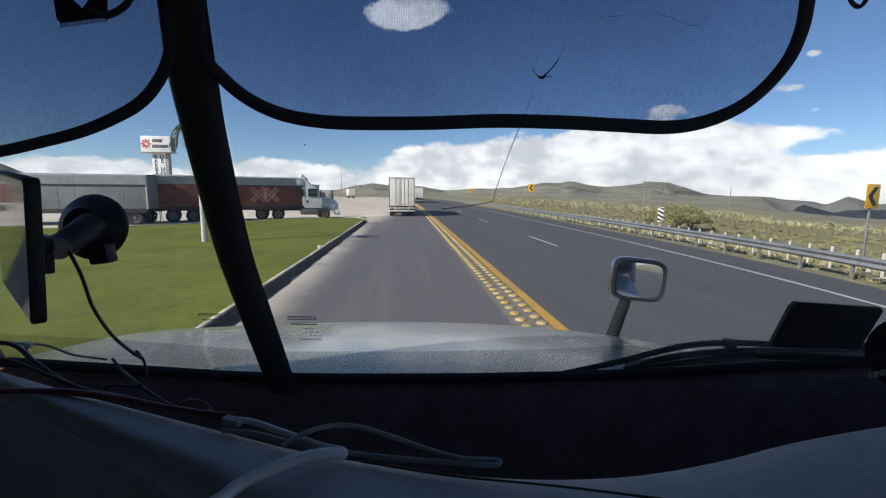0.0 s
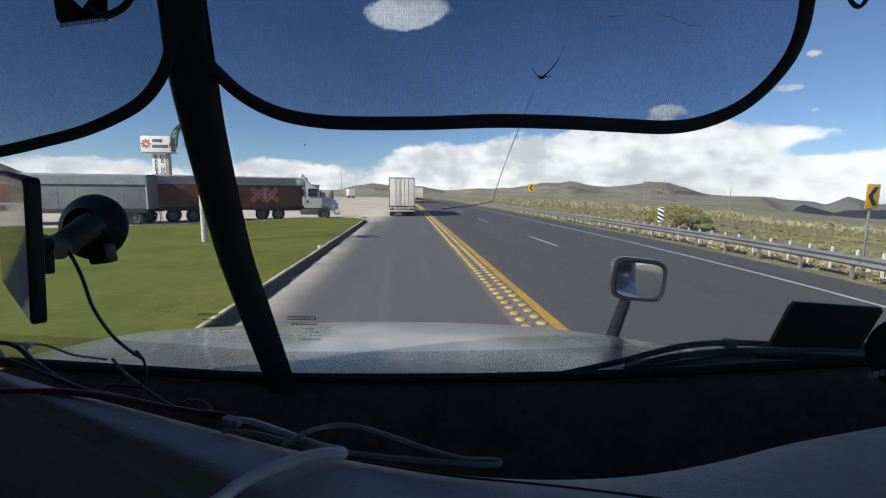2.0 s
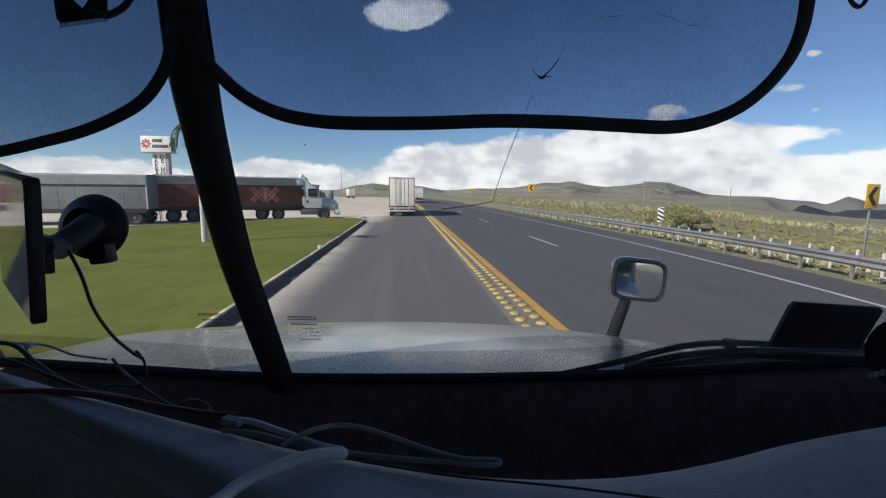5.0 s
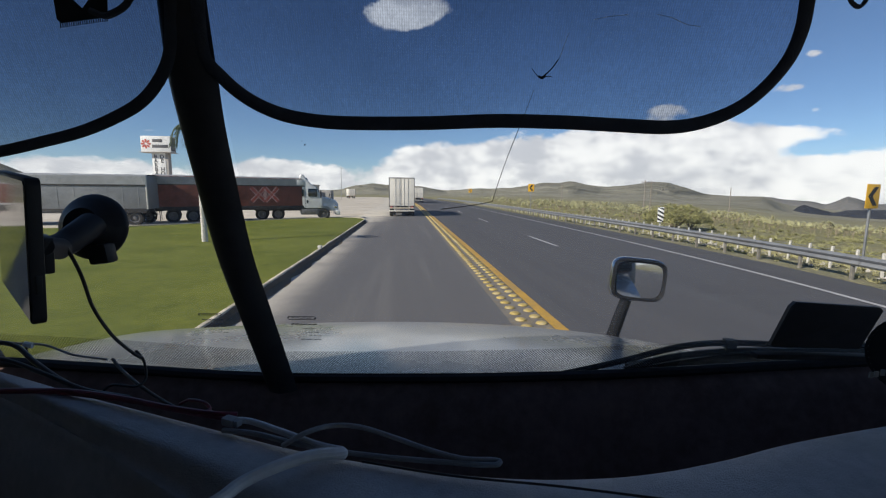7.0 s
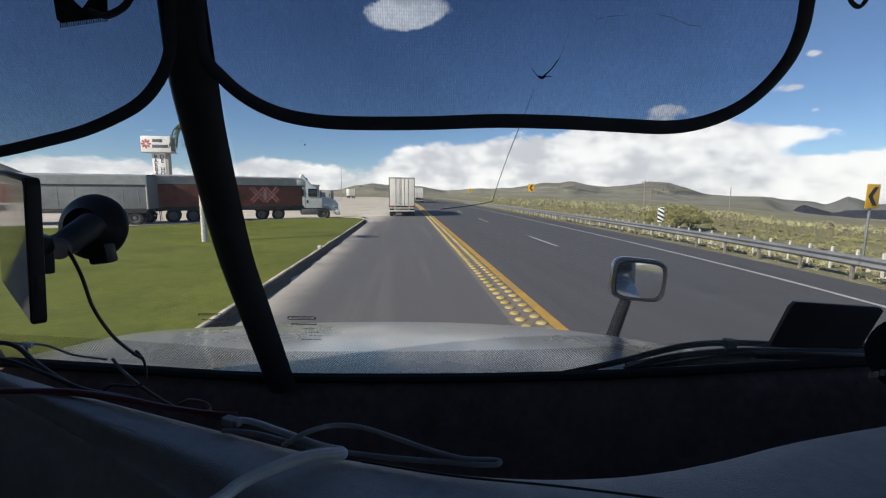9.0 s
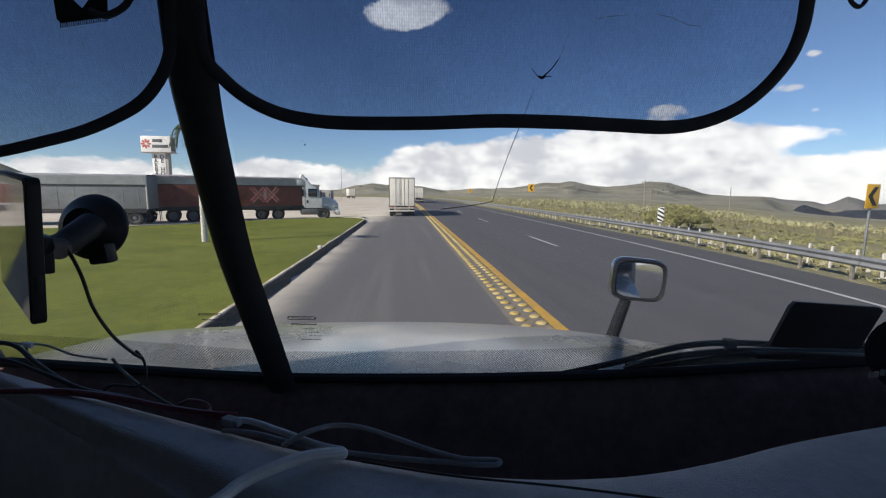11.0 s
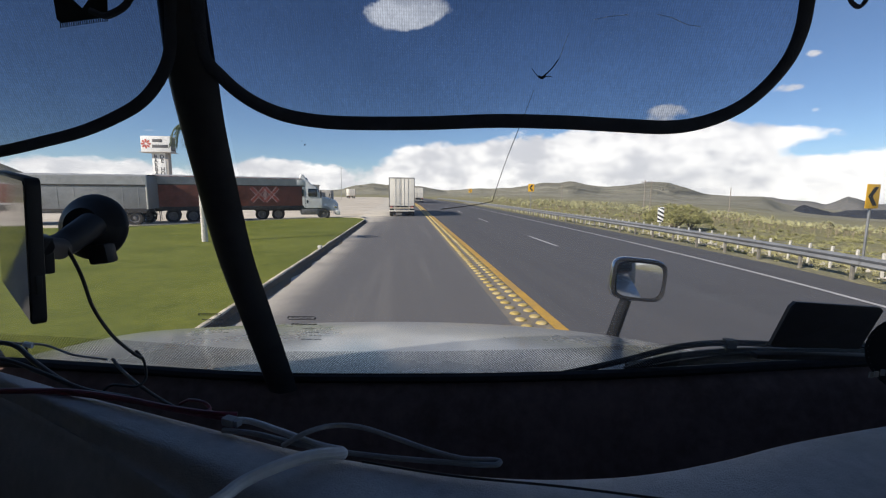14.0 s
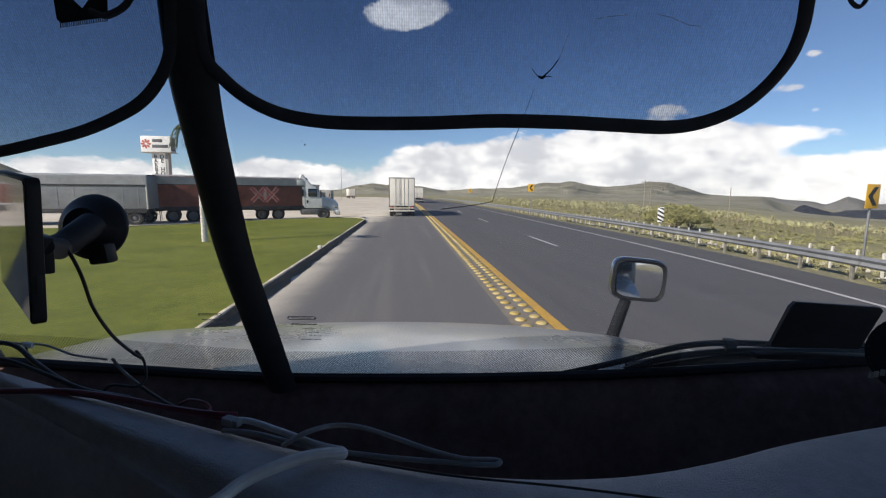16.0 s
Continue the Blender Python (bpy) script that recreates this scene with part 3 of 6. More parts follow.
def make_lawn_and_yard():
    # the sandy yard
    bm = bmesh.new()
    rows = []
    for i in range(61):
        y = 22 + 200 * (i / 60) ** 1.4
        edge = bend(y) - 4.6 + 1.1 * noise.noise((y * 0.16, 2.0, 0)) - 1.6 * (1 - sstep(34, 42, y))
        row = []
        for k in range(25):
            t = k / 24
            x = edge - 140 * t ** 1.6
            row.append((x, y, -0.012 + 0.07 * sstep(0, 0.06, t) + 0.05 * noise.noise((x * 0.2, y * 0.2, 0)) * sstep(0.02, 0.2, t)))
        rows.append(row)
    loft(bm, rows)
    solo("sand_yard", bm, M_SAND, "pale packed sand truck yard with wheel ruts", "ground", kind="structure")
    # the lawn, its outline inside the kerb
    corner = [(-6.55, 35.6), (-7.0, 36.8), (-7.9, 37.7), (-9.1, 37.7), (-11.5, 36.2), (-14.6, 33.0), (-17.9, 28.4), (-20.0, 26.0), (-22.8, 25.2), (-27.0, 24.4), (-46.0, 23.0)]
    out = [(kerb_x(y) - 0.06, y) for y in (-58, -50, -25, -10, 0, 4, 8, 11, 14, 20, 26, 31, 34)] + corner + [(-46, -58)]
    bm = bmesh.new()
    f = bm.faces.new([bm.verts.new((x, y, 0.15)) for x, y in out])
    g = bmesh.ops.extrude_face_region(bm, geom=[f])
    bmesh.ops.translate(bm, vec=(0, 0, -0.2), verts=[v for v in g["geom"] if isinstance(v, bmesh.types.BMVert)])
    bmesh.ops.recalc_face_normals(bm, faces=bm.faces)
    solo("lawn", bm, M_LAWN, "mown green lawn behind a concrete kerb", "lawn", kind="structure", smooth=False)
    # kerb stones
    line = [Vector((kerb_x(y), y, 0)) for y in np.arange(-58, 34.1, 1.0)] + [Vector((x + 0.06, y + 0.02, 0)) for x, y in corner[:8]]
    kerb = thing("kerb", "weathered concrete kerb edging the lawn", "kerb", kind="structure")
    for a, b in zip(line, line[1:]):
        d = b - a
        L = d.length
        bm = boxed((0.006, -0.035, -0.1), (L - 0.006, 0.05, 0.20 + random.uniform(-0.010, 0.010)), 0.018)
        bmesh.ops.transform(bm, matrix=Matrix.Translation(a) @ Matrix.Rotation(math.atan2(d.y, d.x), 4, "Z"), verts=bm.verts)
        part("kerb_stone", bm, M_KERB, kerb)
    part("marker_block", boxed((-0.07, -0.07, 0.185), (0.07, 0.07, 0.31), 0.015, Matrix.Translation((kerb_x(16.4), 16.4, 0))), M_POST, kerb, "whitewashed block on the kerb")
    # soil along the kerb's road face, its colour darkened for the kerb's shade
    rng = np.random.default_rng(9)
    rows = []
    for y in np.arange(-58, 34.6, 0.25):
        x, h = kerb_x(y) + 0.028, 0.155 + 0.03 * rng.random()
        w = 0.13 + 0.16 * noise.noise((y * 1.1, 7.3, 0.0)) + 0.05 * rng.random()
        rows.append([(x, y, h), (x + 0.035, y, h - 0.03), (x + 0.07, y, 0.06), (x + 0.07 + w, y, 0.003), (x + 0.07 + w, y, -0.02)])
    solo("soil_drift", loft(bmesh.new(), rows), M_SOIL, "soil against the kerb, coloured dark for its shade", "soil", kind="structure")
    # blades
    rng = np.random.default_rng(4)
    n = 60000
    ys = 5.0 + 27 * rng.random(n) ** 1.4
    xs = -3.5 + SLOPE * ys - 17 * rng.random(n) ** 1.3
    keep = (ys < 36 + 1.25 * (xs + 12.5)) | (xs > -9.0)
    xs, ys = xs[keep], ys[keep]
    n = len(xs)
    h, a = 0.004 + 0.008 * rng.random(n) ** 2, rng.random(n) * 6.28
    w = 0.008
    p = np.stack([np.stack([xs - w * np.cos(a), ys - w * np.sin(a), np.full(n, 0.15)], 1), np.stack([xs + w * np.cos(a), ys + w * np.sin(a), np.full(n, 0.15)], 1),
                  np.stack([xs + 0.03 * np.sin(a), ys + 0.03 * np.cos(a), 0.15 + h], 1)], 1).reshape(-1, 3)
    stuff_mesh("lawn_grass", [(p, np.arange(3 * n).reshape(-1, 3))], M_BLADE, "short green grass blades of the lawn", "grass")


make_lawn_and_yard()


# ---------------------------------------------------------------- guard rail, fence, signs
RAIL = 13.75


def rail_x(y):
    return RAIL + bend(y) - 1.9 * squeeze(y)


def make_guardrail():
    g = thing("guardrail", "galvanised steel guardrail with ribbed beam on posts", "guardrail", kind="structure")
    prof = [(a, b - 0.05) for a, b in [(0.0, 0.44), (-0.05, 0.47), (-0.08, 0.51), (-0.05, 0.56), (0.0, 0.595), (-0.05, 0.63), (-0.08, 0.68), (-0.05, 0.72), (0.0, 0.75), (0.004, 0.75), (0.004, 0.44)]]
    y = -34.0
    while y < 150:
        bm = bmesh.new()
        y1 = y + 3.79
        loft(bm, [[(rail_x(yy) + a, yy, b) for a, b in prof] for yy in np.linspace(y, y1, 3)])
        bmesh.ops.recalc_face_normals(bm, faces=bm.faces)
        part("beam", bm, M_ZINC, g)
        for yy in (y + 0.3, y + 2.2):
            bm = boxed((0.01, -0.036, -0.5), (0.10, 0.036, 0.69), 0.008)
            bmesh.ops.translate(bm, vec=(rail_x(yy), yy, 0), verts=bm.verts)
            part("post", bm, M_RAILPOST, g)
        y += 3.81


make_guardrail()


def make_fence():
    f = thing("fence", "row of short whitewashed marker posts behind the guardrail", "fence", kind="structure")
    wire = []
    bm0 = boxed((-0.03, -0.03, -0.4), (0.035, 0.035, 0.72), 0.010)
    me = bpy.data.meshes.new("post")
    bm0.to_mesh(me)
    bm0.free()
    me.materials.append(M_POST)
    for i in range(110):
        y = 7 + i * 0.9
        x = rail_x(y) + 1.3
        z = land(x, y)
        ob = new("post", me)
        ob.location, ob.rotation_euler = (x, y, z), (random.uniform(-.04, .04), random.uniform(-.04, .04), random.uniform(-.3, .3))
        ob.parent = f
        wire.append(Vector((x, y, z)))
    for h in (0.3, 0.62):
        part("wire", tube(bmesh.new(), [p + Vector((0, 0, h)) for p in wire], 0.008, 4), M_ZINC, f)


make_fence()


def chevron_sign(at, s=1.0, yaw=0.0, z0=2.2):
    """Yellow board with a black chevron that points to the side, on one post."""
    t = thing("chevron_sign", "yellow road sign with a black chevron on a steel post", "road sign", group="chevron signs", at=Matrix.Translation(at) @ Matrix.Rotation(yaw, 4, "Z"))
    part("pole", boxed((-0.035, -0.03, -0.4), (0.035, 0.03, z0 + 0.8), 0.006), M_ZINC, t)
    b = part("board", boxed((-0.35, -0.052, z0), (0.35, -0.034, z0 + 0.88), 0.006), M_SIGN_Y, t)
    bm = bmesh.new()
    zc = z0 + 0.44
    slab(bm, [(0.25, -0.058, zc + 0.34), (0.03, -0.058, zc + 0.34), (-0.26, -0.058, zc), (0.03, -0.058, zc - 0.34), (0.25, -0.058, zc - 0.34), (-0.02, -0.058, zc)], (0, 0.004, 0))
    part("chevron", bm, M_BLACK, b, smooth=False)
    return t


for x, y, z0, yaw in ((15.7, 15.8, 1.9, 16), (10.4, 51.0, 2.6, -4), (6.0, 95.0, 2.5, -8), (12.9, -22.0, 2.2, 10)):
    chevron_sign((x, y, -0.3), yaw=radians(yaw), z0=z0 + 0.3)


def object_marker(at):
    """Narrow hazard board with slanting stripes on a post."""
    t = thing("object_marker", "narrow hazard board with slanting black and white stripes", "road sign", at=Matrix.Translation(at) @ Matrix.Rotation(radians(-12), 4, "Z"))
    part("pole", boxed((-0.03, -0.03, -0.4), (0.03, 0.03, 1.6), 0.006), M_ZINC, t)
    b = part("board", boxed((-0.17, -0.052, 0.95), (0.17, -0.032, 1.85), 0.006), M_SIGNWHITE, t)
    for k in range(4):
        z = 0.90 + 0.25 * k
        lo, hi = [max(0.955, min(1.845, v)) for v in (z, z + 0.12)], [max(0.955, min(1.845, v)) for v in (z + 0.18, z + 0.30)]
        if hi[1] - lo[0] > 0.02:
            part("stripe", slab(bmesh.new(), [(0.165, -0.056, lo[0]), (0.165, -0.056, lo[1]), (-0.165, -0.056, hi[1]), (-0.165, -0.056, hi[0])], (0, 0.003, 0)), M_BLACK, b, "black slanting stripe", smooth=False)


object_marker((13.2, 26.0, -0.25))


def h_pole(at, h, arms=True):
    t = thing("utility_pole", "grey timber power pole with crossarm" if arms else "bare grey timber pole standing in the scrub", "utility pole", group="utility poles", at=at)
    if arms:
        for x in (-1.0, 1.0):
            part("pole", cyl(bmesh.new(), (x, 0, -1), (x, 0, h), 0.16, 0.11, 10), M_WOODPOLE, t)
        part("crossarm", boxed((-2.2, -0.08, h - 0.7), (2.2, 0.08, h - 0.45), 0.02), M_WOODPOLE, t)
        part("brace", tube(bmesh.new(), [Vector((-1, 0, h * 0.35)), Vector((1, 0, h * 0.62))], 0.06, 6), M_WOODPOLE, t)
        for x in (-2.0, 0, 2.0):
            part("insulator", cyl(bmesh.new(), (x, 0, h - 0.45), (x, 0, h - 0.15), 0.07, 0.04, 8), M_CHROME, t)
    else:
        part("pole", cyl(bmesh.new(), (0, 0, -1), (0, 0, h), 0.17, 0.1, 10), M_WOODPOLE, t)


def on_land(x, y, dz=0.0):
    return Vector((x, y, land(x, y) + dz))


h_pole(on_land(65, 137), 10.2)
h_pole(on_land(80, 120), 8.6, False)
h_pole(on_land(36, 131), 7.0, False)


# ---------------------------------------------------------------- plants
def leaf_tuft(rng, n, length, width, droop=0.3, up=0.2):
    """Stiff narrow leaves that stand out all round from one point."""
    d = rng.normal(size=(n, 3))
    d[:, 2] = np.abs(d[:, 2]) * 0.9 + up - droop * rng.random(n)
    d /= np.linalg.norm(d, axis=1)[:, None]
    s = np.cross(d, rng.normal(size=(n, 3)))
    s /= np.linalg.norm(s, axis=1)[:, None]
    L = (length * (0.7 + 0.5 * rng.random(n)))[:, None]
    v = np.stack([s * width, -s * width, d * L], 1).reshape(-1, 3)
    return v, np.arange(3 * n).reshape(-1, 3)


def yucca_parts(seed, h):
    """Trunk mesh and crown mesh of a branching tree yucca."""
    rng = np.random.default_rng(seed)
    bm = bmesh.new()
    top = Vector((rng.normal() * 0.15, rng.normal() * 0.15, h * 0.62))
    tube(bm, smooth_line([(0, 0, -0.2), (0.05, 0.02, h * 0.3), top], 4), 0.16 * h / 4, 8, r_end=0.10 * h / 4)
    heads = [top + Vector((0, 0, 0.2))]
    for k in range(int(rng.integers(2, 6))):
        a = rng.random() * 6.28
        base = Vector((0, 0, h * (0.35 + 0.25 * rng.random())))
        e = base + Vector((math.cos(a) * h * 0.16, math.sin(a) * h * 0.16, h * (0.22 + 0.2 * rng.random())))
        tube(bm, smooth_line([base, (base + e) / 2 + Vector((math.cos(a), math.sin(a), -0.4)) * 0.1 * h / 3, e], 3), 0.09 * h / 4, 6, r_end=0.07 * h / 4)
        heads.append(e)
    me = bpy.data.meshes.new("trunk")
    bm.to_mesh(me)
    bm.free()
    me.materials.append(M_BARK)
    vs, fs, k = [], [], 0
    for p in heads:
        v, f = leaf_tuft(rng, 70, 0.17 * h, 0.018 * h)
        vs.append(v + np.array(p))
        fs.append(f + k)
        k += len(v)
    mc = bpy.data.meshes.new("crown")
    mc.from_pydata(np.concatenate(vs).tolist(), [], np.concatenate(fs).tolist())
    mc.materials.append(M_YUCCA)
    return me, mc


YUCCAS = [yucca_parts(k, 3.2) for k in range(5)]


def yucca(at, k, s, rz, label="spiky tree yucca with dusty green heads"):
    t = thing("yucca", label, "yucca", group="desert yuccas", at=Matrix.Translation(at) @ Matrix.Rotation(rz, 4, "Z") @ Matrix.Scale(s, 4))
    for name, me in zip(("trunk", "crown"), YUCCAS[k]):
        o = new(name, me)
        o.parent = t
    return t


def make_plants():
    rng = np.random.default_rng(11)
    for i in range(230):
        az, r = radians(6 + 46 * rng.random()), 74 + 80 * rng.random()
        x, y = r * math.sin(az), r * math.cos(az)
        if x - bend(y) < 33:
            continue
        yucca(on_land(x, y, -0.05), int(rng.integers(5)), 0.42 + 0.36 * rng.random(), rng.random() * 6)
    # far yuccas and shrubs, past counting
    ch = []
    for i in range(700):
        az, r = radians(2 + 56 * rng.random()), 120 + 170 * rng.random() ** 1.5
        x, y = r * math.sin(az), r * math.cos(az)
        if x - bend(min(y, 120)) < 34:
            continue
        v, f = leaf_tuft(rng, 22, 0.5 + 0.5 * rng.random(), 0.12)
        ch.append((v * np.array([1, 1, 1.5]) + np.array(on_land(x, y, 0.7)), f))
    stuff_mesh("far_yuccas", ch, M_YUCCA, "distant yuccas dotted over the plain", "yuccas")
    ch = []
    for i in range(1500):
        az, r = radians(2 + 62 * rng.random()), 22 + 150 * rng.random() ** 1.2
        x, y = r * math.sin(az), r * math.cos(az)
        if x - bend(min(y, 120)) < 19:
            continue
        s = 0.2 + 0.4 * rng.random()
        v, f = leaf_tuft(rng, 90, s, 0.022 * s + 0.006, droop=0.5, up=0.15)
        v[:, :2] *= 1.4
        ch.append((v + np.array(on_land(x, y, 0.02)), f))
    stuff_mesh("scrub", ch, M_BUSH, "low olive desert shrubs covering the plain", "shrubs")
    ch = []
    for i in range(3200):
        y = 3 + 90 * rng.random() ** 1.5
        x = rail_x(y) + 0.3 + 14 * rng.random() ** 1.3
        s = 0.08 + 0.22 * rng.random()
        v, f = leaf_tuft(rng, 26, s, 0.006 + 0.006 * rng.random(), droop=0.2, up=0.5)
        ch.append((v + np.array(on_land(x, y, 0.0)), f))
    stuff_mesh("verge_grass", ch, M_GRASS, "dry tufted grass on the road verge", "grass")
    ch = []
    base = np.array([[1, 0, 0], [0, 1, 0], [-1, 0, 0], [0, -1, 0], [0, 0, .8], [0, 0, -.5]], float)
    fc = np.array([[0, 1, 4], [1, 2, 4], [2, 3, 4], [3, 0, 4], [1, 0, 5], [2, 1, 5], [3, 2, 5], [0, 3, 5]])
    for i in range(380):
        y = 6 + 30 * rng.random()
        x = rail_x(y) + 0.8 + 6 * rng.random()
        ch.append((base * (0.04 + 0.11 * rng.random() ** 2) * (0.6 + 0.8 * rng.random((6, 1))) + np.array(on_land(x, y, 0.02)), fc))
    stuff_mesh("rubble", ch, M_ROCK, "pale broken rubble on the bank below the guardrail", "rubble")


make_plants()


def shrub(at, s, seed, label):
    """A rounded thorn bush: several stems and a loose crown of small leaves."""
    rng = np.random.default_rng(seed)
    t = thing("bush", label, "bush", at=at)
    bm = bmesh.new()
    for k in range(7):
        a = k * 0.9
        tube(bm, smooth_line([(0, 0, -0.2), (math.cos(a) * 0.25 * s, math.sin(a) * 0.25 * s, 0.4 * s), (math.cos(a) * 0.6 * s, math.sin(a) * 0.6 * s, 0.85 * s)], 3), 0.04 * s, 5, r_end=0.012 * s)
    part("stem", bm, M_BARK, t)
    ch, fs, n = [], [], 0
    for k in range(560):
        p = rng.normal(size=3)
        p = p / np.linalg.norm(p) * (0.55 + 0.45 * rng.random()) * np.array([1.15, 1.15, 0.62]) * s
        p[2] = abs(p[2]) + 0.35 * s
        v, f = leaf_tuft(rng, 52, 0.11 * s, 0.006 * s, droop=0.8, up=0.0)
        ch.append(v + p)
        fs.append(f + n)
        n += len(v)
    me = bpy.data.meshes.new("crown")
    me.from_pydata(np.concatenate(ch).tolist(), [], np.concatenate(fs).tolist())
    me.materials.append(M_BUSH)
    o = new("crown", me)
    o.parent = t
    return t


shrub(on_land(28.3, 52), 3.4, 3, "large rounded olive thorn bush on the plain")
shrub(on_land(32.5, 56), 2.2, 5, "smaller olive thorn bush beside a larger one")


def mountain(crest, r0, depth, material, label, seed):
    """A range whose crest follows angles of height by bearing, seen from the road."""
    bm = bmesh.new()
    rows = []
    lo, hi = crest[0][0], crest[-1][0]
    for i in range(110):
        az = lo + (hi - lo) * i / 109
        row = []
        for j in range(13):
            t = j / 12
            r = r0 + depth * (t - 0.5)
            top = EYE_Z + math.tan(radians(along(crest, az))) * r0
            rough = noise.fractal((az * 0.6, t * 2.5, seed), 0.9, 2.0, 5)
            zz = top + (-0.05 * r0) * abs(2 * t - 1) ** 1.2 + 0.006 * r0 * rough * (0.3 + abs(2 * t - 1))
            row.append((r * math.sin(radians(az)), r * math.cos(radians(az)), zz))
        rows.append(row)
    loft(bm, rows)
    bmesh.ops.recalc_face_normals(bm, faces=bm.faces)
    solo("far_mountain", bm, material, label, "mountain", kind="structure")


mountain([(36.6, -2.6), (37.4, -1.6), (37.9, -1.2), (38.4, -1.42), (39.15, -1.6), (39.6, -1.2), (40.12, -0.94), (41, -1.26), (42.3, -1.61), (43.3, -1.36), (45.8, -1.28), (50, -0.9), (56, -1.8), (62, -2.6)], 2000.0, 300.0, M_MOUNT_SHADED, "mountain coloured dark blue-grey as if in cloud shade", 1.0)
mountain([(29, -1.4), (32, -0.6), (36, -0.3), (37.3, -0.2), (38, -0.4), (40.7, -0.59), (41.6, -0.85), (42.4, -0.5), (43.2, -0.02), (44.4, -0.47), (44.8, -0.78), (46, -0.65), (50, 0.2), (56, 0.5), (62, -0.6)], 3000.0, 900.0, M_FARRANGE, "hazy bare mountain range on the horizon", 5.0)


# ---------------------------------------------------------------- vehicles (x ahead, y to their left, z up)
def box_trailer(t, x0, x1, wall, top=3.9, floor=1.15, w=2.55, roof=None, ribs=0, rear_doors=True):
    """Body, frame, doors and wheels of a trailer from x0 (rear) to x1, as parts of t."""
    h = w / 2
    body = part("body", boxed((x0, -h, floor), (x1, h, top), 0.03), wall, t)
    if roof:
        bm = bmesh.new()
        rows = []
        for i in range(25):
            x = x0 - 0.02 + (x1 - x0 + 0.04) * i / 24
            sag = 0.015 * math.sin(i * 2.1)
            rows.append([(x, -h - 0.025, top - 0.62), (x, -h - 0.03, top - 0.05 + sag), (x, -h * 0.6, top + 0.10 + sag), (x, h * 0.6, top + 0.10 + sag), (x, h + 0.03, top - 0.05), (x, h + 0.025, top - 0.62)])
        loft(bm, rows)
        bmesh.ops.recalc_face_normals(bm, faces=bm.faces)
        part("tarpaulin", bm, roof, t, "grey roll tarpaulin over the load")
    part("frame_rail", boxed((x0 + 0.1, -0.5, 0.85), (x1 - 0.2, 0.5, floor + 0.01), 0.02), M_CHASSIS, t)
    for s in (-1, 1):
        part("side_rail", boxed((x0, s * h - 0.02, floor - (0.26 if roof else 0.10)), (x1, s * h + 0.02, floor + (0.04 if roof else 0.12)), 0.01), M_CHASSIS if roof else M_ALU, t)
        part("top_rail", boxed((x0, s * h - 0.015, top - 0.10), (x1, s * h + 0.02, top + 0.01), 0.01), M_ALU, t) if not roof else None
    for k in range(ribs):
        x = x0 + (k + 0.5) * (x1 - x0) / ribs
        for s in (-1, 1):
            part("rib", boxed((x - 0.035, s * h - 0.01, floor + 0.1), (x + 0.035, s * h + 0.03, top - 0.1), 0.008), wall, t)
    if rear_doors:
        for s in (-1, 1):
            d = part("door", boxed((x0 - 0.05, s * 0.02 + (0 if s > 0 else -h + 0.08), floor + 0.06), (x0 - 0.012, s * 0.02 + (h - 0.08 if s > 0 else 0), top - 0.1), 0.01), wall, t)
            for yy in (0.22, 0.62):
                part("lock_rod", cyl(bmesh.new(), (x0 - 0.075, s * yy, floor + 0.08), (x0 - 0.075, s * yy, top - 0.12), 0.014, seg=8), M_ALU, d, "galvanised lock rod")
            part("hinge", boxed((x0 - 0.07, s * (h - 0.06) - 0.03, floor + 0.5), (x0 - 0.045, s * (h - 0.06) + 0.03, floor + 0.62), 0.005), M_ALU, d)
        part("rear_frame", box(box(box(bmesh.new(), (x0 - 0.06, -h, floor), (x0, -h + 0.07, top)), (x0 - 0.06, h - 0.07, floor), (x0, h, top)), (x0 - 0.06, -h + 0.07, top - 0.09), (x0, h - 0.07, top)), M_TANK, t)
        part("bumper", box(box(box(bmesh.new(), (x0 - 0.08, -h, 0.50), (x0 + 0.02, h, 0.60), 0.01), (x0 - 0.06, -0.75, 0.58), (x0, -0.67, floor)), (x0 - 0.06, 0.67, 0.58), (x0, 0.75, floor)), M_TRAILER, t)
        for s in (-1, 1):
            part("tail_lamp", boxed((x0 - 0.09, s * (h - 0.25) - 0.1, floor - 0.14), (x0 - 0.04, s * (h - 0.25) + 0.1, floor - 0.02), 0.01), M_RED, t, "red tail lamp")
            part("mudflap", boxed((x0 + 0.25, s * 0.92 - 0.3, 0.15), (x0 + 0.27, s * 0.92 + 0.3, 0.95), 0.004), M_BLACK, t)
    return body


def axles(t, xs, r=0.5):
    for x in xs:
        part("axle", cyl(bmesh.new(), (x, -1.0, r), (x, 1.0, r), 0.07, seg=8), M_CHASSIS, t)
        for s in (-1, 1):
            wheel(t, x, s * 1.08, r, 0.3, s)


